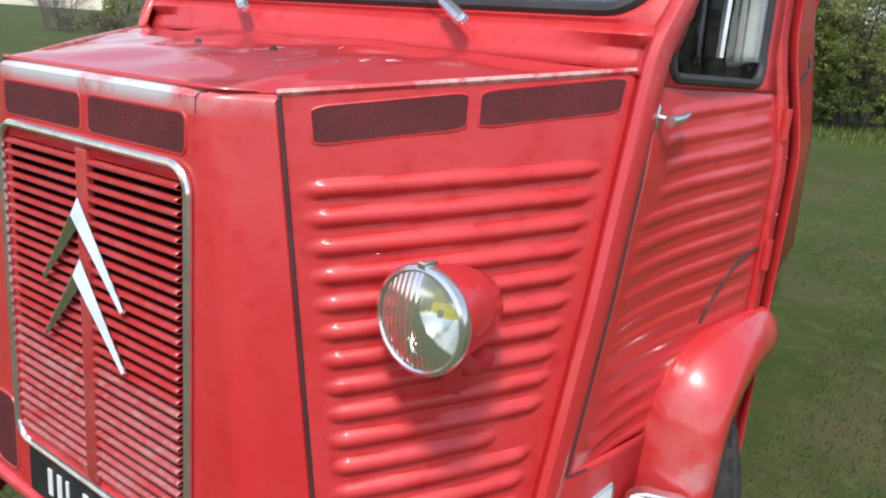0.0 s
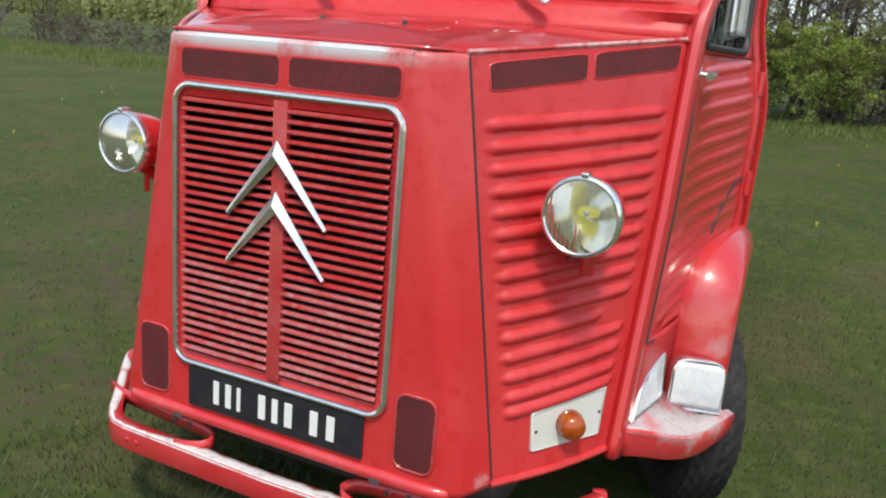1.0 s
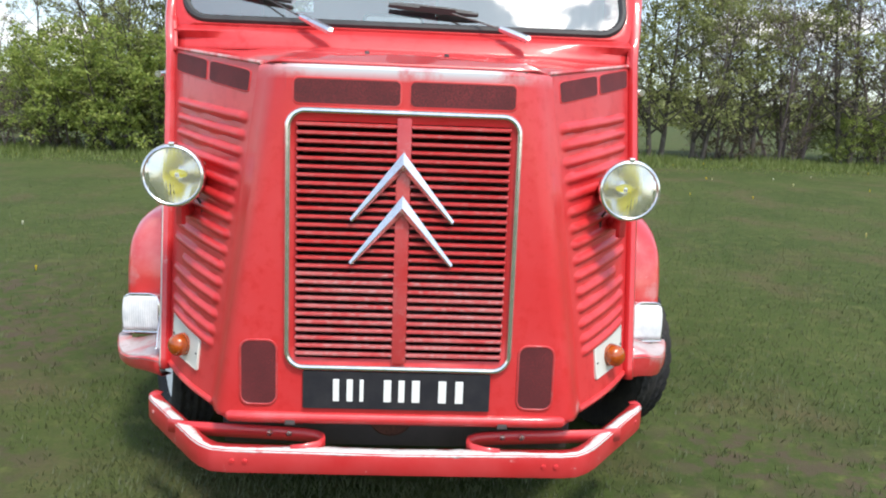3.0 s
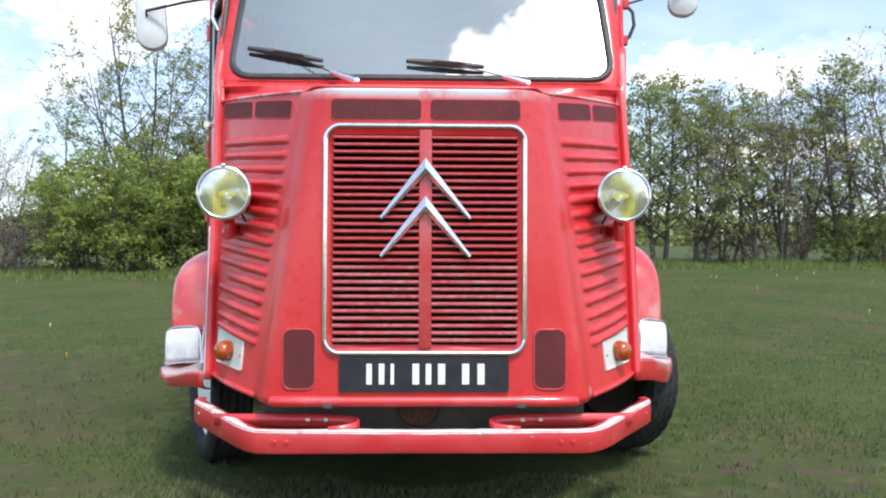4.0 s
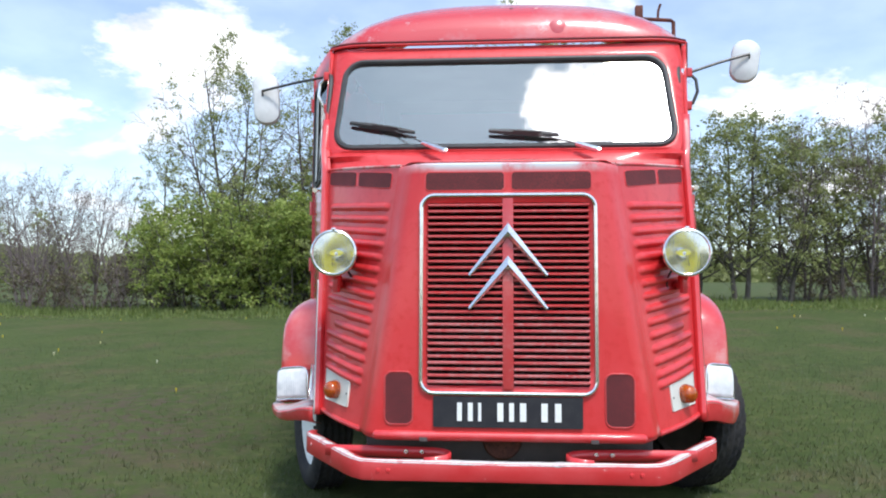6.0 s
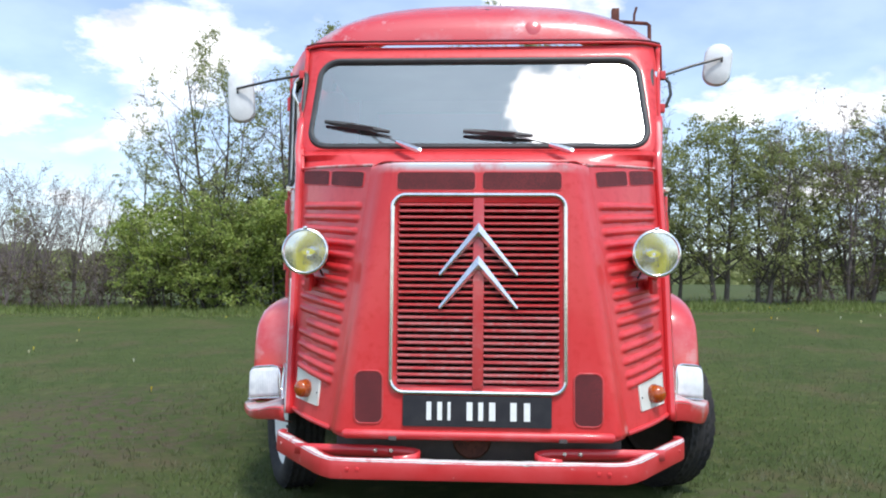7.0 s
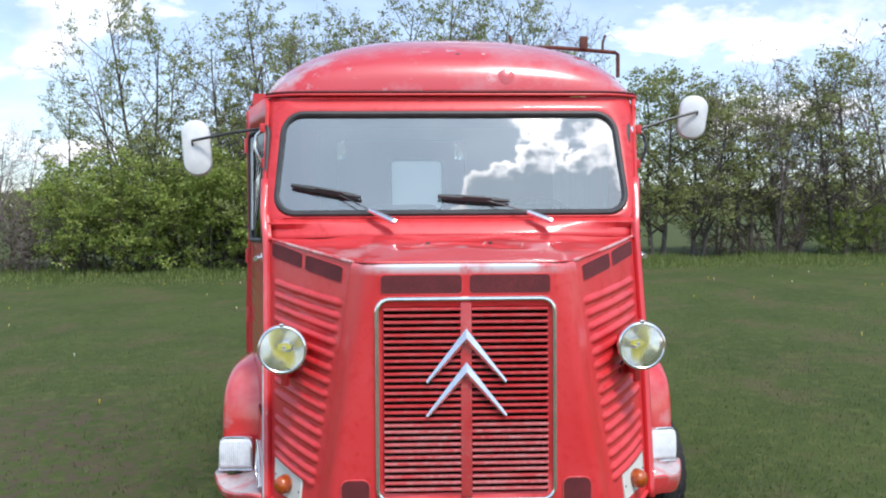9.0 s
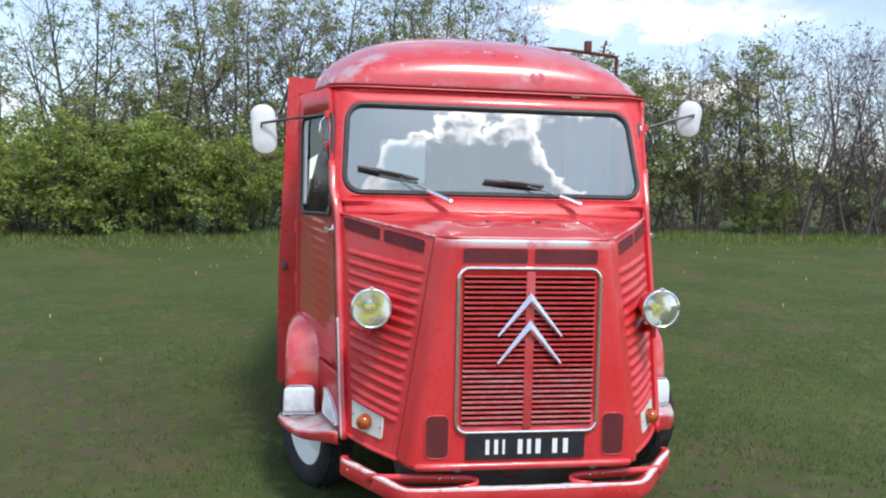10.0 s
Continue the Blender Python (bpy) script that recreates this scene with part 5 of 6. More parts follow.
def make_wheel(x, y, turn, s, name_label):
    R = 0.345
    m = pose(x, y, R - 0.008 + ground_z(x, y) + (0.0 if s < 0 else 0.005), 0, 90 * s, 0)
    m = Matrix.Translation(m.translation) @ pose(0, 0, 0, 0, 0, turn) @ pose(0, 0, 0, 0, 90 * s, 0)
    hub = lathe([(0.0, 0.035), (0.035, 0.034), (0.045, 0.02), (0.06, 0.012), (0.12, 0.018), (0.170, 0.002), (0.208, 0.022), (0.228, 0.054), (0.238, 0.060)], 40, m)
    wheel = part("wheel", hub, cream_rim, van, name_label)
    side = [(0.226, 0.045), (0.237, 0.066), (0.261, 0.081), (0.296, 0.084), (0.325, 0.076), (0.339, 0.062)]
    tread = []
    for k in range(9):
        h = lerp(0.060, -0.060, k / 8)
        tread.append((R - (0.006 if k % 2 else 0.0), h + 0.003))
        tread.append((R - (0.006 if k % 2 else 0.0), h - 0.004))
    prof = side + tread + [(r, -h) for r, h in reversed(side)]
    part("brake_drum", lathe([(0.0, -0.05), (0.10, -0.05), (0.19, -0.03), (0.206, -0.045)], 32, m), black_void, wheel, "dark inner side of the wheel")
    n = 144
    rows = []
    for r, h in prof:
        row = []
        for k in range(n):
            lug = smooth(0.307, 0.337, r) * (0.007 if (k + int(abs(h) * 120)) % 4 == 0 and abs(h) > 0.012 else 0.0)
            a = 2 * math.pi * k / n
            row.append(m @ Vector(((r - lug) * math.cos(a), (r - lug) * math.sin(a), h)))
        rows.append(row)
    part("tyre", loft(rows, True), tyre_rubber, wheel, "black road tyre with grooved tread")
    for k in range(5):
        a = 2 * math.pi * k / 5
        part("wheel_nut", lathe([(0, 0.03), (0.008, 0.03), (0.010, 0.012)], 6, m @ Matrix.Translation((0.085 * math.cos(a), 0.085 * math.sin(a), 0))), steel_dark, wheel)


TURN = 25
make_wheel(0.832, 1.08, TURN, 1, "steered front wheel with cream rim")
make_wheel(-0.895, 1.075, TURN, -1, "steered front wheel with cream rim")
make_wheel(-0.93, 3.45, 0, -1, "rear wheel with cream rim")
make_wheel(0.36, 3.45, 0, 1, "rear wheel with cream rim")
part("axle", tube([(-0.85, 1.04, 0.33), (0.85, 1.04, 0.33)], 0.03, 8), black_void, van, "dark front axle")


def make_wiper(base, tip0, tip1, elbow):
    wiper = part("wiper", tube([base, Vector(base).lerp(Vector(elbow), 0.5), elbow], [0.015, 0.015, 0.012], 8, flat=0.9), alu, van, "wiper with silver arm and black blade")
    part("pivot", lathe([(0, 0.012), (0.010, 0.010), (0.013, 0.0)], 14, pose(*base, 60)), chrome, wiper)
    mid = Vector(tip0).lerp(Vector(tip1), 0.62)
    part("arm_wire", tube([elbow, mid], 0.003, 6), steel_dark, wiper)
    a, b = Vector(tip0), Vector(tip1)
    blade = tube([a, a.lerp(b, 0.3), a.lerp(b, 0.7), b], [0.007, 0.011, 0.011, 0.006], 6, flat=1.3)
    part("blade", blade, rubber, wiper, "black wiper blade")
    clip = tube([a.lerp(b, 0.35) + Vector((0, -0.008, 0.006)), a.lerp(b, 0.75) + Vector((0, -0.008, 0.006))], 0.006, 6)
    part("blade_holder", clip, rubber, wiper)


def on_screen(x, z, d=0.02):
    return (x, screen_y(z, x) - d, z)


make_wiper((-0.258, 0.560, 1.470), on_screen(-0.695, 1.628), on_screen(-0.40, 1.575), on_screen(-0.36, 1.520, 0.045))
make_wiper((0.386, 0.572, 1.470), on_screen(-0.075, 1.578), on_screen(0.228, 1.555), on_screen(0.300, 1.508, 0.045))


def make_mirror(s, centre, arm0, loop_low, tilt, w, h):
    c = Vector(centre)
    m = Matrix.Translation(c) @ pose(0, 0, 0, 0, tilt, -s * 12)
    bm = bmesh.new()
    rows = []
    for k, d in ((1.0, 0.012), (1.0, 0.0), (0.93, -0.012), (0.7, -0.02), (0.3, -0.024)):
        rows.append([m @ Vector((a * k, d, b * k)) for a, b in rounded(-w / 2, w / 2, -h / 2, h / 2, min(w, h) * 0.46, 6)])
    loft(rows, True, True, bm)
    mirror = part("door_mirror", bm, grey_plastic, van, "pale door mirror on a thin arm")
    bm = bmesh.new()
    bm.faces.new([bm.verts.new(m @ Vector((a * 0.92, 0.0135, b * 0.92))) for a, b in rounded(-w / 2, w / 2, -h / 2, h / 2, min(w, h) * 0.46, 6)])
    part("mirror_glass", bm, chrome, mirror, smooth=False)
    end = m @ Vector((-s * 0.0 + s * w * 0.12, -0.035, h * 0.12))
    part("mirror_arm", tube([arm0, Vector(arm0).lerp(end, 0.5) + Vector((0, 0, 0.004)), end, m @ Vector((s * w * 0.12, -0.015, h * 0.02))], 0.0065, 8), steel_dark, mirror, "dark steel mirror arm")
    a = Vector(arm0)
    hoop = [a, a + Vector((s * 0.030, -0.004, -0.035)), a + Vector((s * 0.036, -0.004, -0.09)), a + Vector((s * 0.016, 0, -0.14)), a + Vector((-s * 0.004, 0, -0.155))]
    part("bracket", tube(hoop, 0.0075, 8), steel_dark if s > 0 else chrome, mirror, "curved mirror bracket")
    for q in (a, hoop[-1]):
        part("bracket_foot", box(q.x - 0.012, q.x + 0.012, q.y - 0.015, q.y + 0.015, q.z - 0.02, q.z + 0.02, 0.004), red, mirror)


make_mirror(1, (1.105, 0.92, 1.945), (0.842, 0.885, 1.885), 0, 8, 0.125, 0.20)
make_mirror(-1, (-1.165, 0.96, 1.815), (-0.846, 0.87, 1.893), 0, -4, 0.125, 0.255)


def make_roof_rack():
    y = 1.62
    rack = part("roof_rack", tube([(0.33, y, 2.435), (0.60, y, 2.432), (0.93, y, 2.405), (0.945, y, 2.395), (0.945, y, 2.27)], 0.011, 8), rust, van, "rusty bar of a roof rack")
    part("rack_post", box(0.735, 0.775, y - 0.02, y + 0.02, 2.42, 2.49, 0.004), rust, rack)
    part("rack_post", tube([(0.86, y, 2.42), (0.862, y, 2.46), (0.875, y, 2.50)], 0.007, 6), rust, rack)
    part("rack_post", tube([(0.36, y, 2.40), (0.355, y, 2.47), (0.345, y, 2.50)], 0.007, 6), rust, rack)
    part("roof_dimple", lathe([(0, 0.006), (0.012, 0.004), (0.02, 0)], 12, pose(0.208, 0.992, 2.168, 50)), red_faded, van)
    for x in (0.0, 0.16):
        part("rivet", lathe([(0, 0.005), (0.006, 0.003), (0.008, 0)], 8, pose(x, 1.12, 2.296, 24)), steel_dark, van)


make_roof_rack()


def make_interior():
    for x, w in ((-0.36, 0.62), (0.42, 0.46)):
        seat = new("cab_seat")
        seat.parent = van
        seat["label"] = "dark cloth cab seat"
        part("cushion", box(x - w / 2, x + w / 2, 1.30, 1.72, 0.92, 1.06, 0.04), seat_cloth, seat)
        part("backrest", box(x - w / 2, x + w / 2, 1.70, 1.82, 1.02, 1.58, 0.04), seat_cloth, seat)
        part("seat_base", box(x - w / 2 + 0.04, x + w / 2 - 0.04, 1.34, 1.72, 0.45, 0.93, 0.02), cab_lining, seat)
    wheel = part("steering_wheel", tube([(0.42 + 0.19 * math.cos(a), 1.05 + 0.19 * math.sin(a) * 0.5, 1.42 + 0.19 * math.sin(a) * 0.86) for a in [2 * math.pi * k / 32 for k in range(32)]], 0.012, 8, True), rubber, van, "thin black steering wheel")
    part("column", tube([(0.42, 1.05, 1.42), (0.42, 0.75, 1.0)], 0.02, 8), steel_dark, wheel)
    for k in range(3):
        a = radians(90 + 120 * k)
        part("spoke", tube([(0.42, 1.05, 1.42), (0.42 + 0.19 * math.cos(a), 1.05 + 0.095 * math.sin(a), 1.42 + 0.163 * math.sin(a))], 0.008, 6), steel_dark, wheel)
    part("dashboard", box(-0.70, 0.70, 0.66, 0.86, 1.36, 1.46, 0.03), cab_lining, van, "brown dashboard")

    def cloth(u, v):
        return (lerp(0.80, 0.52, u), 1.28 + 0.022 * math.sin(u * 24) * (0.4 + 0.6 * (1 - v)), lerp(1.42, 1.98, v))
    part("curtain", sheet(cloth, 40, 10), pale_cloth, van, "pale curtain at the cab side", thick=0.003)


make_interior()


# ---- hedge row and trees ----
bark = material("grey_bark", (0.075, 0.063, 0.053), 0.9, vary=(0.13, 0.12, 0.105), scale=6, vary2=(0.05, 0.04, 0.035), scale2=40, bump=0.4)
twig_bark = material("purple_brown_twigs", (0.150, 0.116, 0.112), 0.9, vary=(0.21, 0.170, 0.165), scale=3, bump=0.2)


def leaf_material(name, base, other, dark, through_light=0.5):
    m = bpy.data.materials.new(name)
    m.use_nodes = True
    nt = m.node_tree
    N, L = nt.nodes.new, nt.links.new
    b = nt.nodes["Principled BSDF"]
    geo = N("ShaderNodeNewGeometry")
    ramp = N("ShaderNodeValToRGB")
    ramp.color_ramp.elements[0].color, ramp.color_ramp.elements[1].color = (*dark, 1), (*other, 1)
    mid = ramp.color_ramp.elements.new(0.5)
    mid.color = (*base, 1)
    L(geo.outputs["Random Per Island"], ramp.inputs[0])
    L(ramp.outputs[0], b.inputs["Base Color"])
    b.inputs["Roughness"].default_value = 0.55
    t = N("ShaderNodeBsdfTranslucent")
    L(ramp.outputs[0], t.inputs[0])
    x = N("ShaderNodeMixShader")
    x.inputs[0].default_value = through_light
    L(b.outputs[0], x.inputs[1])
    L(t.outputs[0], x.inputs[2])
    L(x.outputs[0], nt.nodes["Material Output"].inputs[0])
    return m


leaf_bright = leaf_material("fresh_green_leaves", (0.31, 0.385, 0.090), (0.48, 0.53, 0.16), (0.17, 0.24, 0.05))
leaf_olive = leaf_material("olive_green_leaves", (0.30, 0.33, 0.12), (0.42, 0.44, 0.19), (0.19, 0.22, 0.075))
leaf_lime = leaf_material("lime_green_leaves", (0.31, 0.35, 0.11), (0.42, 0.44, 0.18), (0.20, 0.24, 0.08))
leaf_brown = leaf_material("brown_buds", (0.13, 0.10, 0.06), (0.15, 0.15, 0.06), (0.07, 0.05, 0.035))


class Wood:
    """Gathers tapered limbs and leaves, and makes two meshes of them."""

    def __init__(self, seed):
        self.rng = random.Random(seed)
        self.v, self.f, self.lv, self.lf, self.tips = [], [], [], [], []

    def limb(self, p, d, length, r, level, bend, kids, up):
        rng = self.rng
        seg = (7, 5, 4, 2)[level]
        sides = (7, 5, 4, 3)[level]
        pts, dirs, q, e = [], [], p.copy(), d.normalized()
        for i in range(seg + 1):
            pts.append(q.copy())
            dirs.append(e.copy())
            e = (e + Vector((rng.uniform(-1, 1), rng.uniform(-1, 1), rng.uniform(-1, 1))) * bend + Vector((0, 0, up))).normalized()
            q = q + e * (length / seg)
        base = len(self.v)
        for i, (a, e) in enumerate(zip(pts, dirs)):
            rad = r * (1 - 0.82 * i / seg)
            s = e.orthogonal().normalized()
            t = e.cross(s)
            for k in range(sides):
                w = 2 * math.pi * k / sides
                self.v.append(a + (s * math.cos(w) + t * math.sin(w)) * rad)
        for i in range(seg):
            for k in range(sides):
                j = (k + 1) % sides
                self.f.append((base + i * sides + k, base + i * sides + j, base + (i + 1) * sides + j, base + (i + 1) * sides + k))
        if level >= 2:
            self.tips += pts[1:]
        if level < len(kids):
            n = kids[level][0]
            lo = kids[level][1]
            for c in range(n):
                f = lerp(lo, 1.0, (c + rng.random()) / n)
                i = min(seg - 1, int(f * seg))
                a = pts[i].lerp(pts[i + 1], f * seg - i)
                w = rng.uniform(0, 2 * math.pi)
                s = dirs[i].orthogonal().normalized()
                t = dirs[i].cross(s)
                spread = kids[level][2]
                out = (dirs[i] * (1 - spread) + (s * math.cos(w) + t * math.sin(w)) * spread).normalized()
                size = length * kids[level][3] * (1.15 - 0.55 * f) * rng.uniform(0.75, 1.2)
                self.limb(a, out, size, max(0.004, r * (1 - 0.8 * f) * 0.55), level + 1, bend * 1.25, kids, up * 0.9)

    def leaves(self, n, size, scatter, clump=12):
        """Leaves in clumps on the outer twigs."""
        rng = self.rng
        for _ in range(n // clump):
            heart = rng.choice(self.tips) + Vector((rng.gauss(0, scatter), rng.gauss(0, scatter), rng.gauss(0, scatter * 0.8)))
            if heart.z < 0.05:
                continue
            spread = size * rng.uniform(1.0, 2.2)
            for _ in range(rng.randint(clump // 2, clump + clump // 2)):
                c = heart + Vector((rng.gauss(0, spread), rng.gauss(0, spread), rng.gauss(0, spread * 0.7)))
                a = Vector((rng.gauss(0, 1), rng.gauss(0, 1), rng.gauss(0, 0.7))).normalized()
                b = a.orthogonal().normalized()
                b = (b * math.cos(1) + a.cross(b) * math.sin(rng.uniform(0, 6))).normalized()
                z = size * rng.uniform(0.6, 1.35)
                k = len(self.lv)
                self.lv += [c - a * z, c + b * z * 0.55, c + a * z, c - b * z * 0.55]
                self.lf.append((k, k + 1, k + 2, k + 3))

    def build(self, name, label, category, wood_mat, leaf_mat):
        root = new(name)
        tagged(root, label, category, group="trees of the hedge row")
        for kind, v, f, mat in (("trunk", self.v, self.f, wood_mat), ("crown", self.lv, self.lf, leaf_mat)):
            if not f:
                continue
            me = bpy.data.meshes.new(kind)
            me.from_pydata([tuple(p) for p in v], [], f)
            me.materials.append(mat)
            ob = new(kind, me)
            ob.parent = root
        return root


def make_tree(seed, kind):
    w = Wood(seed)
    up = Vector((0, 0, 1))
    o = Vector((0, 0, -0.05))
    if kind == "slim":
        w.limb(o, up, 5.2, 0.055, 0, 0.07, ((16, 0.3, 0.55, 0.34), (6, 0.2, 0.55, 0.42), (3, 0.3, 0.5, 0.5)), 0.10)
        w.leaves(3600, 0.027, 0.03, 8)
        return w.build("slim_tree", "slim young tree with sparse new leaves", "tree", bark, leaf_olive)
    if kind == "broad":
        for k in range(3):
            w.limb(o + Vector((0.25 * (k - 1), 0.1 * k, 0)), up + Vector((0.16 * (k - 1), 0.05, 0)), 4.9, 0.06, 0, 0.09, ((18, 0.06, 0.62, 0.36), (6, 0.2, 0.6, 0.45), (3, 0.3, 0.5, 0.5)), 0.09)
        w.leaves(10500, 0.034, 0.05, 11)
        return w.build("broad_tree", "broad tree in olive green spring leaf", "tree", bark, leaf_olive)
    if kind == "young":
        for k in range(3):
            w.limb(o + Vector((0.2 * (k - 1), 0.1 * k, 0)), up + Vector((0.25 * (k - 1), 0.1 * (k - 1), 0)), 3.6, 0.05, 0, 0.10, ((18, 0.06, 0.72, 0.42), (6, 0.2, 0.65, 0.45), (3, 0.3, 0.5, 0.5)), 0.05)
        w.leaves(9500, 0.040, 0.06, 14)
        return w.build("young_tree", "young tree in light lime green leaf", "tree", bark, leaf_lime)
    if kind == "standard":
        for k in range(2):
            w.limb(o + Vector((0.22 * k, 0.1 * k, 0)), up + Vector((0.18 * (k - 0.5), 0.06, 0)), 4.0, 0.062, 0, 0.08, ((22, 0.11, 0.66, 0.38), (7, 0.15, 0.62, 0.45), (3, 0.3, 0.5, 0.5)), 0.06)
        w.leaves(10500, 0.036, 0.05, 10)
        return w.build("standard_tree", "olive green tree with low spreading branches", "tree", bark, leaf_olive)
    if kind == "bush":
        for k in range(9):
            a = 2 * math.pi * k / 9
            w.limb(o + Vector((0.5 * math.cos(a), 0.4 * math.sin(a), 0)), up + Vector((0.45 * math.cos(a), 0.4 * math.sin(a), 0)), 2.3, 0.03, 0, 0.14, ((10, 0.1, 0.7, 0.4), (5, 0.15, 0.7, 0.5), (2, 0.3, 0.6, 0.5)), 0.03)
        w.leaves(17000, 0.037, 0.06, 14)
        return w.build("hedge_bush", "dense fresh green hedge bush", "bush", bark, leaf_bright)
    if kind == "bare":
        for k in range(4):
            a = 2 * math.pi * k / 4 + 0.4
            w.limb(o + Vector((0.25 * math.cos(a), 0.25 * math.sin(a), 0)), up + Vector((0.28 * math.cos(a), 0.28 * math.sin(a), 0)), 3.6, 0.035, 0, 0.08, ((15, 0.12, 0.5, 0.42), (7, 0.15, 0.5, 0.45), (4, 0.2, 0.5, 0.5)), 0.06)
        w.leaves(700, 0.028, 0.03, 5)
        return w.build("bare_tree", "bare brown tree with purple twigs and few buds", "tree", twig_bark, leaf_brown)
    for k in range(14):
        a = 2 * math.pi * k / 14
        w.limb(o + Vector((0.6 * math.cos(a) * w.rng.random(), 0.5 * math.sin(a), 0)), up + Vector((0.5 * math.cos(a), 0.5 * math.sin(a), 0)), 1.1, 0.012, 0, 0.2, ((8, 0.1, 0.6, 0.45), (4, 0.2, 0.6, 0.5)), 0.0)
    w.leaves(1600, 0.035, 0.1)
    return w.build("bramble", "low brown bramble and dry stalks", "bush", twig_bark, leaf_brown)


def plant_hedge():
    rng = random.Random(5)
    kinds = {k: [make_tree(11 * i + 3 + j, k) for j in range(n)] for i, (k, n) in enumerate((("slim", 2), ("broad", 3), ("bush", 3), ("bare", 3), ("bramble", 2), ("young", 3), ("standard", 3)))}
    placed = set()
    turn = {k: rng.randrange(3) for k in kinds}

    def put(kind, x, y, size):
        turn[kind] += 1
        base = kinds[kind][turn[kind] % len(kinds[kind])]
        z = ground_z(x, y)
        m = Matrix.Translation((x, y, z)) @ pose(0, 0, 0, rng.uniform(-2, 2), rng.uniform(-2, 2), rng.uniform(0, 360))
        if base.name not in placed:
            placed.add(base.name)
            base.scale = (size,) * 3
            base.matrix_basis = m @ Matrix.Diagonal((size, size, size, 1))
        else:
            ob = copy_thing(base, m)
            ob.scale = (size,) * 3

    # the stretch seen beside the van, then the rest of the row
    for kind, x, y, size in (
        ("bare", -12.0, 15.8, 0.8), ("bare", -11.0, 15.2, 0.78), ("bramble", -10.8, 14.6, 0.9), ("bare", -10.1, 15.6, 0.85), ("bramble", -9.6, 14.6, 0.9), ("bare", -9.2, 15.2, 0.72), ("young", -9.0, 16.4, 0.55),
        ("slim", -8.3, 15.4, 0.72), ("bramble", -8.3, 14.6, 1.0), ("bush", -7.3, 14.9, 0.9), ("bush", -6.4, 15.3, 1.15), ("young", -6.9, 15.6, 0.85), ("slim", -7.3, 16.0, 0.85), ("slim", -6.2, 14.8, 1.0), ("broad", -4.6, 15.8, 1.05), ("bush", -5.1, 15.2, 1.05), ("young", -5.3, 15.5, 0.9),
        ("bush", -3.9, 15.3, 1.1), ("broad", -3.2, 16.3, 1.15), ("bare", -2.7, 15.8, 1.35), ("slim", -3.6, 16.0, 1.2), ("bush", -2.6, 15.4, 0.9), ("broad", -1.7, 16.4, 1.05), ("bare", -1.0, 16.0, 1.35), ("young", -1.2, 15.2, 0.8),
        ("bush", -0.4, 15.4, 0.8), ("slim", 0.4, 16.0, 1.1), ("broad", 1.2, 16.3, 0.95), ("bare", 0.6, 15.8, 1.25), ("bush", 1.4, 15.0, 0.75), ("bare", 2.3, 15.8, 1.0), ("standard", 2.8, 15.2, 0.95), ("standard", 3.8, 15.8, 1.0), ("standard", 4.6, 15.4, 0.8),
        ("standard", 5.3, 15.0, 1.02), ("standard", 6.3, 15.1, 0.92), ("standard", 7.5, 15.2, 0.95), ("bare", 7.1, 15.6, 1.0), ("bare", 8.5, 15.4, 1.1), ("bare", 9.0, 15.9, 1.15), ("standard", 9.9, 15.0, 1.05), ("bush", 10.2, 15.3, 0.5),
("slim", -7.0, 16.4, 1.22), ("bare", -6.5, 16.7, 1.4), ("slim", 0.2, 17.0, 1.3), ("slim", 1.7, 16.8, 1.25), ("bare", 2.2, 17.0, 1.5), ("slim", 2.9, 16.8, 1.2), ("bare", 3.5, 16.9, 1.35), ("slim", -0.8, 17.0, 1.25),
        ("bare", 10.9, 15.0, 1.2), ("bare", 11.7, 15.4, 1.3), ("bare", 12.6, 14.8, 1.25), ("bare", 13.4, 14.6, 1.25), ("bare", 14.3, 15.0, 1.2), ("bare", 15.2, 14.6, 1.15),
    ):
        put(kind, x, y, size)
    # undergrowth at the foot of the row
    for x, size in ((9.2, 0.5), (13.0, 0.6)):
        put("young", x, 15.6 + rng.uniform(-0.2, 0.4), size)
    for x in (2.0, 6.9, 8.2, 10.6, 11.9, 13.0, 14.2):
        put("bramble", x, 15.1 + rng.uniform(-0.2, 0.5), rng.uniform(0.6, 0.95))
    x = -13.2
    while x > -44:
        kind = rng.choice(("bare", "bare", "slim", "bare", "bramble", "young"))
        put(kind, x, 17.5 + 0.12 * (-12 - x) + rng.uniform(-0.8, 0.8), rng.uniform(0.75, 1.1))
        x -= rng.uniform(1.2, 2.2)
    x = 16.5
    while x < 30:
        put(rng.choice(("bare", "broad", "bush")), x, 14.5 + rng.uniform(-0.6, 0.6), rng.uniform(0.8, 1.2))
        x += rng.uniform(1.4, 2.4)


plant_hedge()


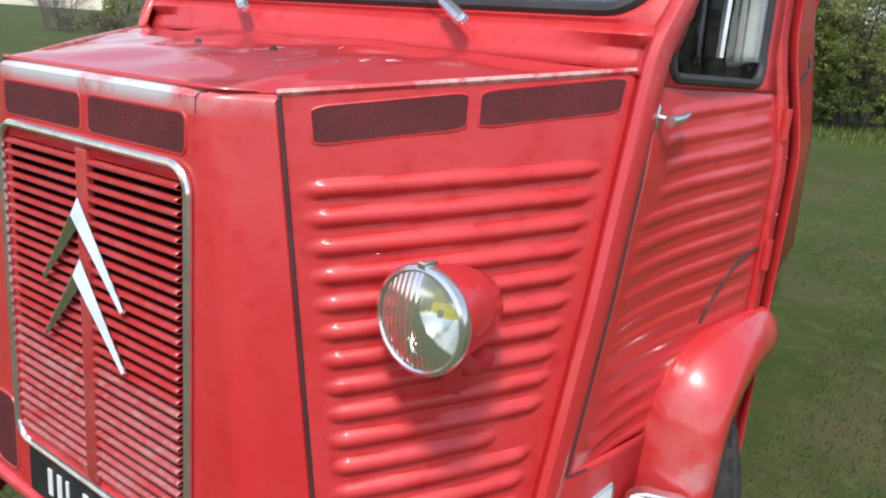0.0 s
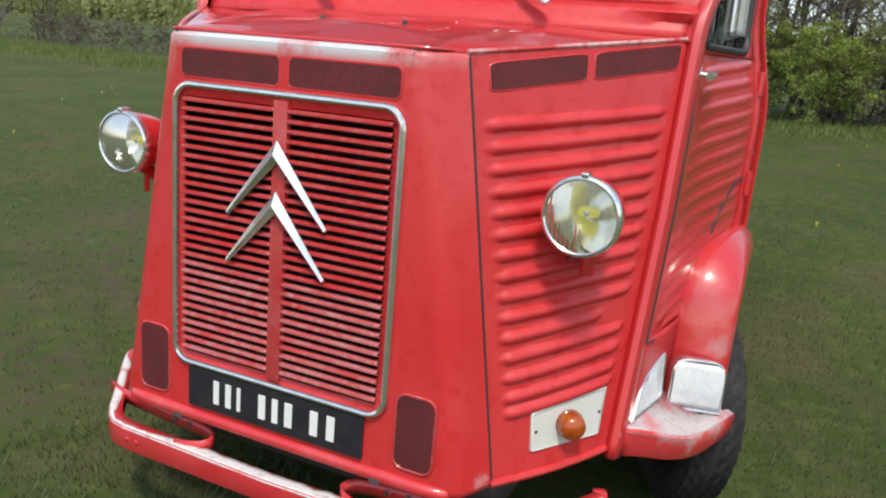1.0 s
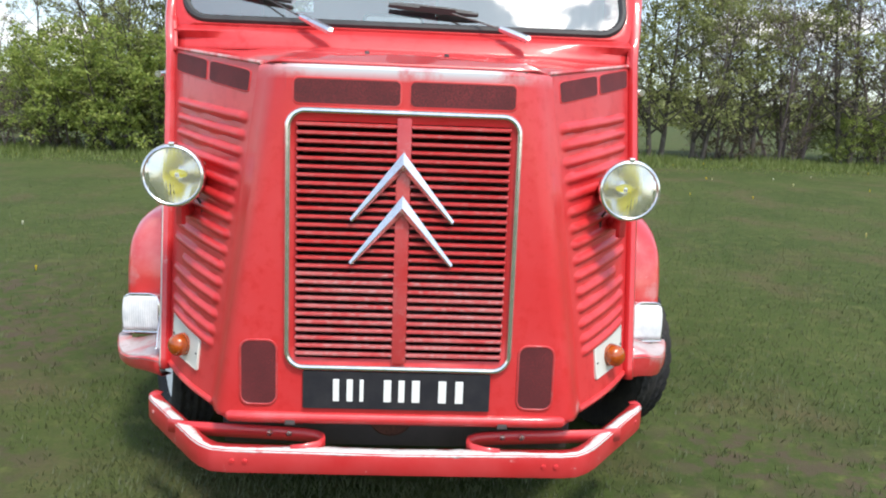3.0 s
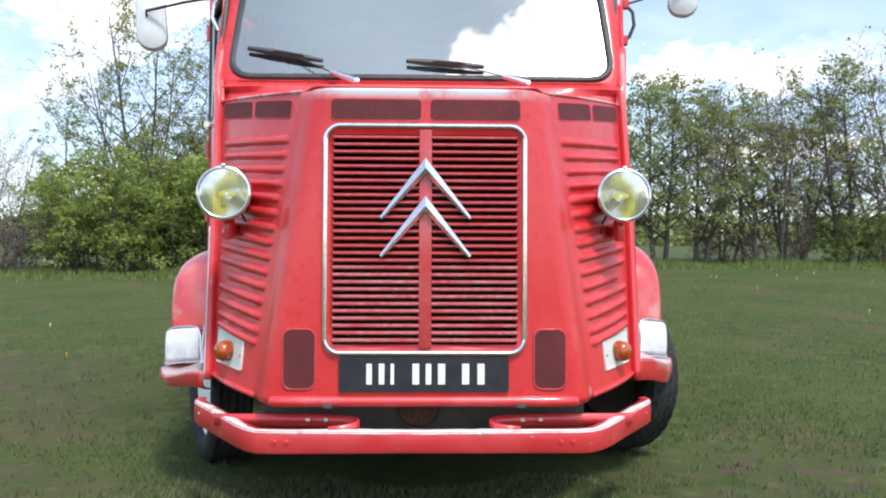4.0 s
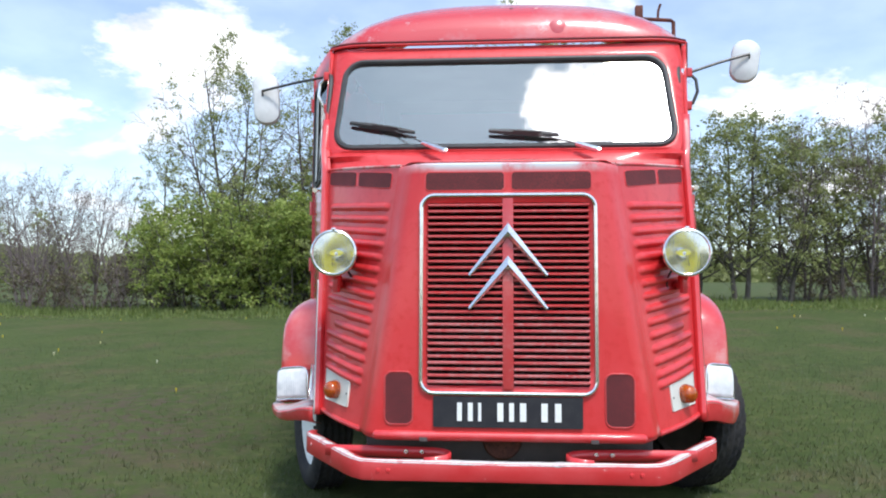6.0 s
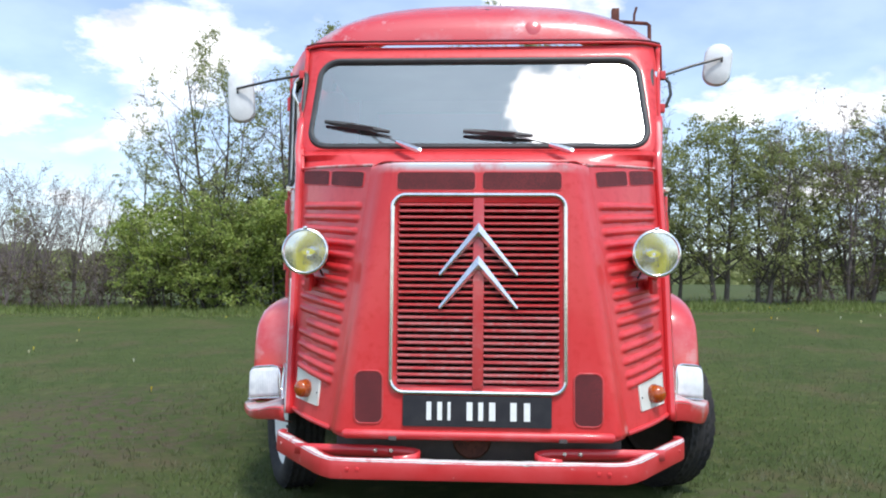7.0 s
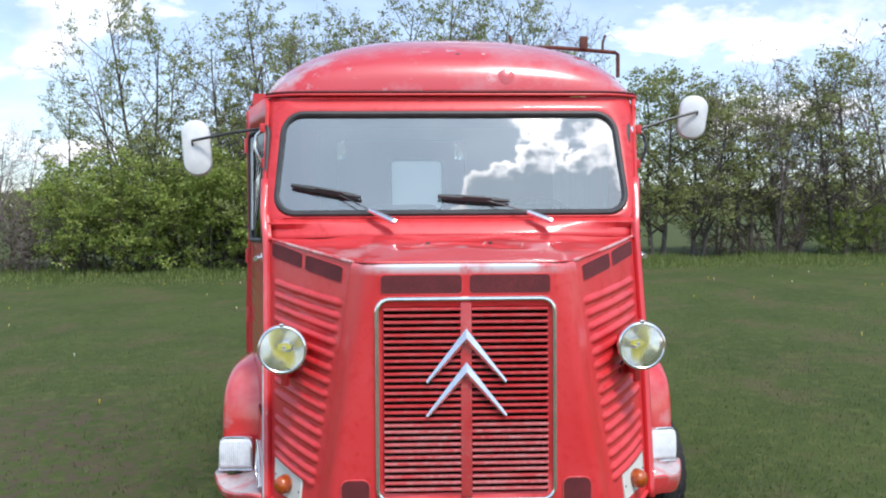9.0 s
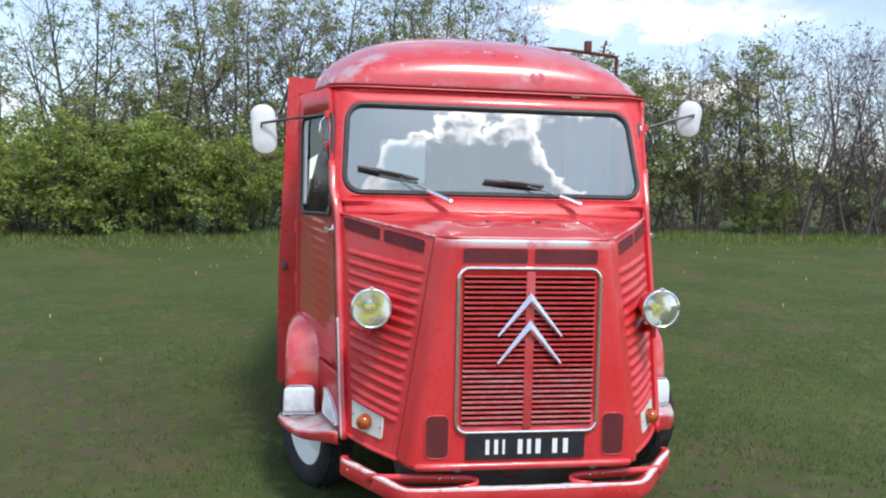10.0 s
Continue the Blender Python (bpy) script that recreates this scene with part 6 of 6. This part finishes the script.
def make_far_woods():
    """A low line of woods beyond the fields."""
    rng = random.Random(9)
    v, f = [], []
    for k in range(1100):
        x = lerp(-210, 210, k / 1099)
        y = 118 + 9 * math.sin(x * 0.021) + rng.uniform(-5, 5)
        top = 4.6 + 1.6 * noise.noise((x * 0.06, 1.0, 2.0)) + 1.0 * noise.noise((x * 0.3, 4.0, 2.0))
        z0 = ground_z(x, y)
        for _ in range(26):
            c = Vector((x + rng.uniform(-1, 1), y, z0 + rng.uniform(0.0, 1.0) * top))
            a = Vector((rng.gauss(0, 1), 0.3, rng.gauss(0, 1))).normalized() * rng.uniform(0.3, 0.75)
            b = Vector((-a.z, 0.2, a.x))
            i = len(v)
            v += [c - a, c - b, c + a, c + b]
            f.append((i, i + 1, i + 2, i + 3))
    me = bpy.data.meshes.new("far_woods")
    me.from_pydata([tuple(p) for p in v], [], f)
    me.materials.append(leaf_olive)
    tagged(new("far_woods", me), "distant line of woods beyond the field", "woods", kind="stuff")


make_far_woods()


def make_grass():
    rng = np.random.default_rng(4)
    n = 120000
    r = 0.4 + 10.0 * rng.random(n) ** 1.15
    a = rng.random(n) * 2 * np.pi
    xs, ys = r * np.cos(a), 0.8 + r * np.sin(a)
    v, f = [], []
    for x, y in zip(xs.tolist(), ys.tolist()):
        if abs(x) < 0.8 and y > 0.6 and y < 4.4:
            continue
        patch = noise.noise((x * 0.8, y * 0.8, 9.0))
        if any(math.hypot(x - bx, y - by) < br * 0.85 for bx, by, br in BARE) and noise.noise((x * 9, y * 9, 2.0)) < 0.10:
            continue
        h = 0.018 + 0.012 * patch + 0.012 * random.random()
        w = random.uniform(0, 6.28)
        c, s = math.cos(w), math.sin(w)
        z = ground_z(x, y)
        lean = random.uniform(0.2, 1.0) * h
        k = len(v)
        for q in (0.0, 2.094, 4.189):
            v.append((x + 0.0026 * math.cos(w + q), y + 0.0026 * math.sin(w + q), z - 0.004))
        v.append((x - s * lean, y + c * lean, z + h))
        f += [(k, k + 1, k + 3), (k + 1, k + 2, k + 3), (k + 2, k, k + 3)]
    me = bpy.data.meshes.new("grass")
    me.from_pydata(v, [], f)
    me.materials.append(leaf_material("grass_blades", (0.062, 0.080, 0.026), (0.086, 0.104, 0.037), (0.052, 0.062, 0.023), 0.0))
    tagged(new("grass", me), "short mown grass blades", "grass", kind="stuff")
    v, f = [], []
    for _ in range(42000):
        x = random.uniform(-26, 22)
        y = 13.7 + random.gauss(0, 1.0) + max(0.0, -x - 8) * 0.12
        h = random.uniform(0.06, 0.21) * (0.8 + 0.9 * noise.noise((x * 0.7, 3.0, 1.0))) * smooth(10.8, 14.0, y)
        z, w = ground_z(x, y), random.uniform(0, 6.28)
        c, t = math.cos(w), math.sin(w)
        k = len(v)
        v += [(x - c * 0.012, y - t * 0.012, z - 0.01), (x + c * 0.012, y + t * 0.012, z - 0.01), (x - t * h * 0.4, y + c * h * 0.4, z + h)]
        f.append((k, k + 1, k + 2))
    me = bpy.data.meshes.new("long_grass")
    me.from_pydata(v, [], f)
    me.materials.append(leaf_material("long_grass_blades", (0.185, 0.245, 0.066), (0.28, 0.32, 0.105), (0.13, 0.175, 0.045)))
    tagged(new("long_grass", me), "longer pale green grass along the hedge foot", "grass", kind="stuff")
    v, f = [], []
    for _ in range(130):
        x, y = random.uniform(-14, 14), 15 - 12 * random.random() ** 1.6
        if abs(x) < 1.1 and y < 4.5:
            continue
        z = ground_z(x, y) + 0.04
        k = len(v)
        r = random.uniform(0.007, 0.015)
        for i in range(6):
            t = math.pi * i / 3
            v.append((x + r * math.cos(t), y + r * math.sin(t), z))
        v.append((x, y, z + 0.006))
        v.append((x, y, z - 0.045))
        for i in range(6):
            f.append((k + i, k + (i + 1) % 6, k + 6))
            f.append((k + (i + 1) % 6, k + i, k + 7))
    me = bpy.data.meshes.new("lawn_flowers")
    me.from_pydata(v, [], f)
    me.materials.append(leaf_material("flower_heads", (0.75, 0.62, 0.05), (0.8, 0.8, 0.7), (0.7, 0.5, 0.03)))
    tagged(new("lawn_flowers", me), "scattered yellow and white lawn flowers", "flowers", kind="stuff")


make_grass()
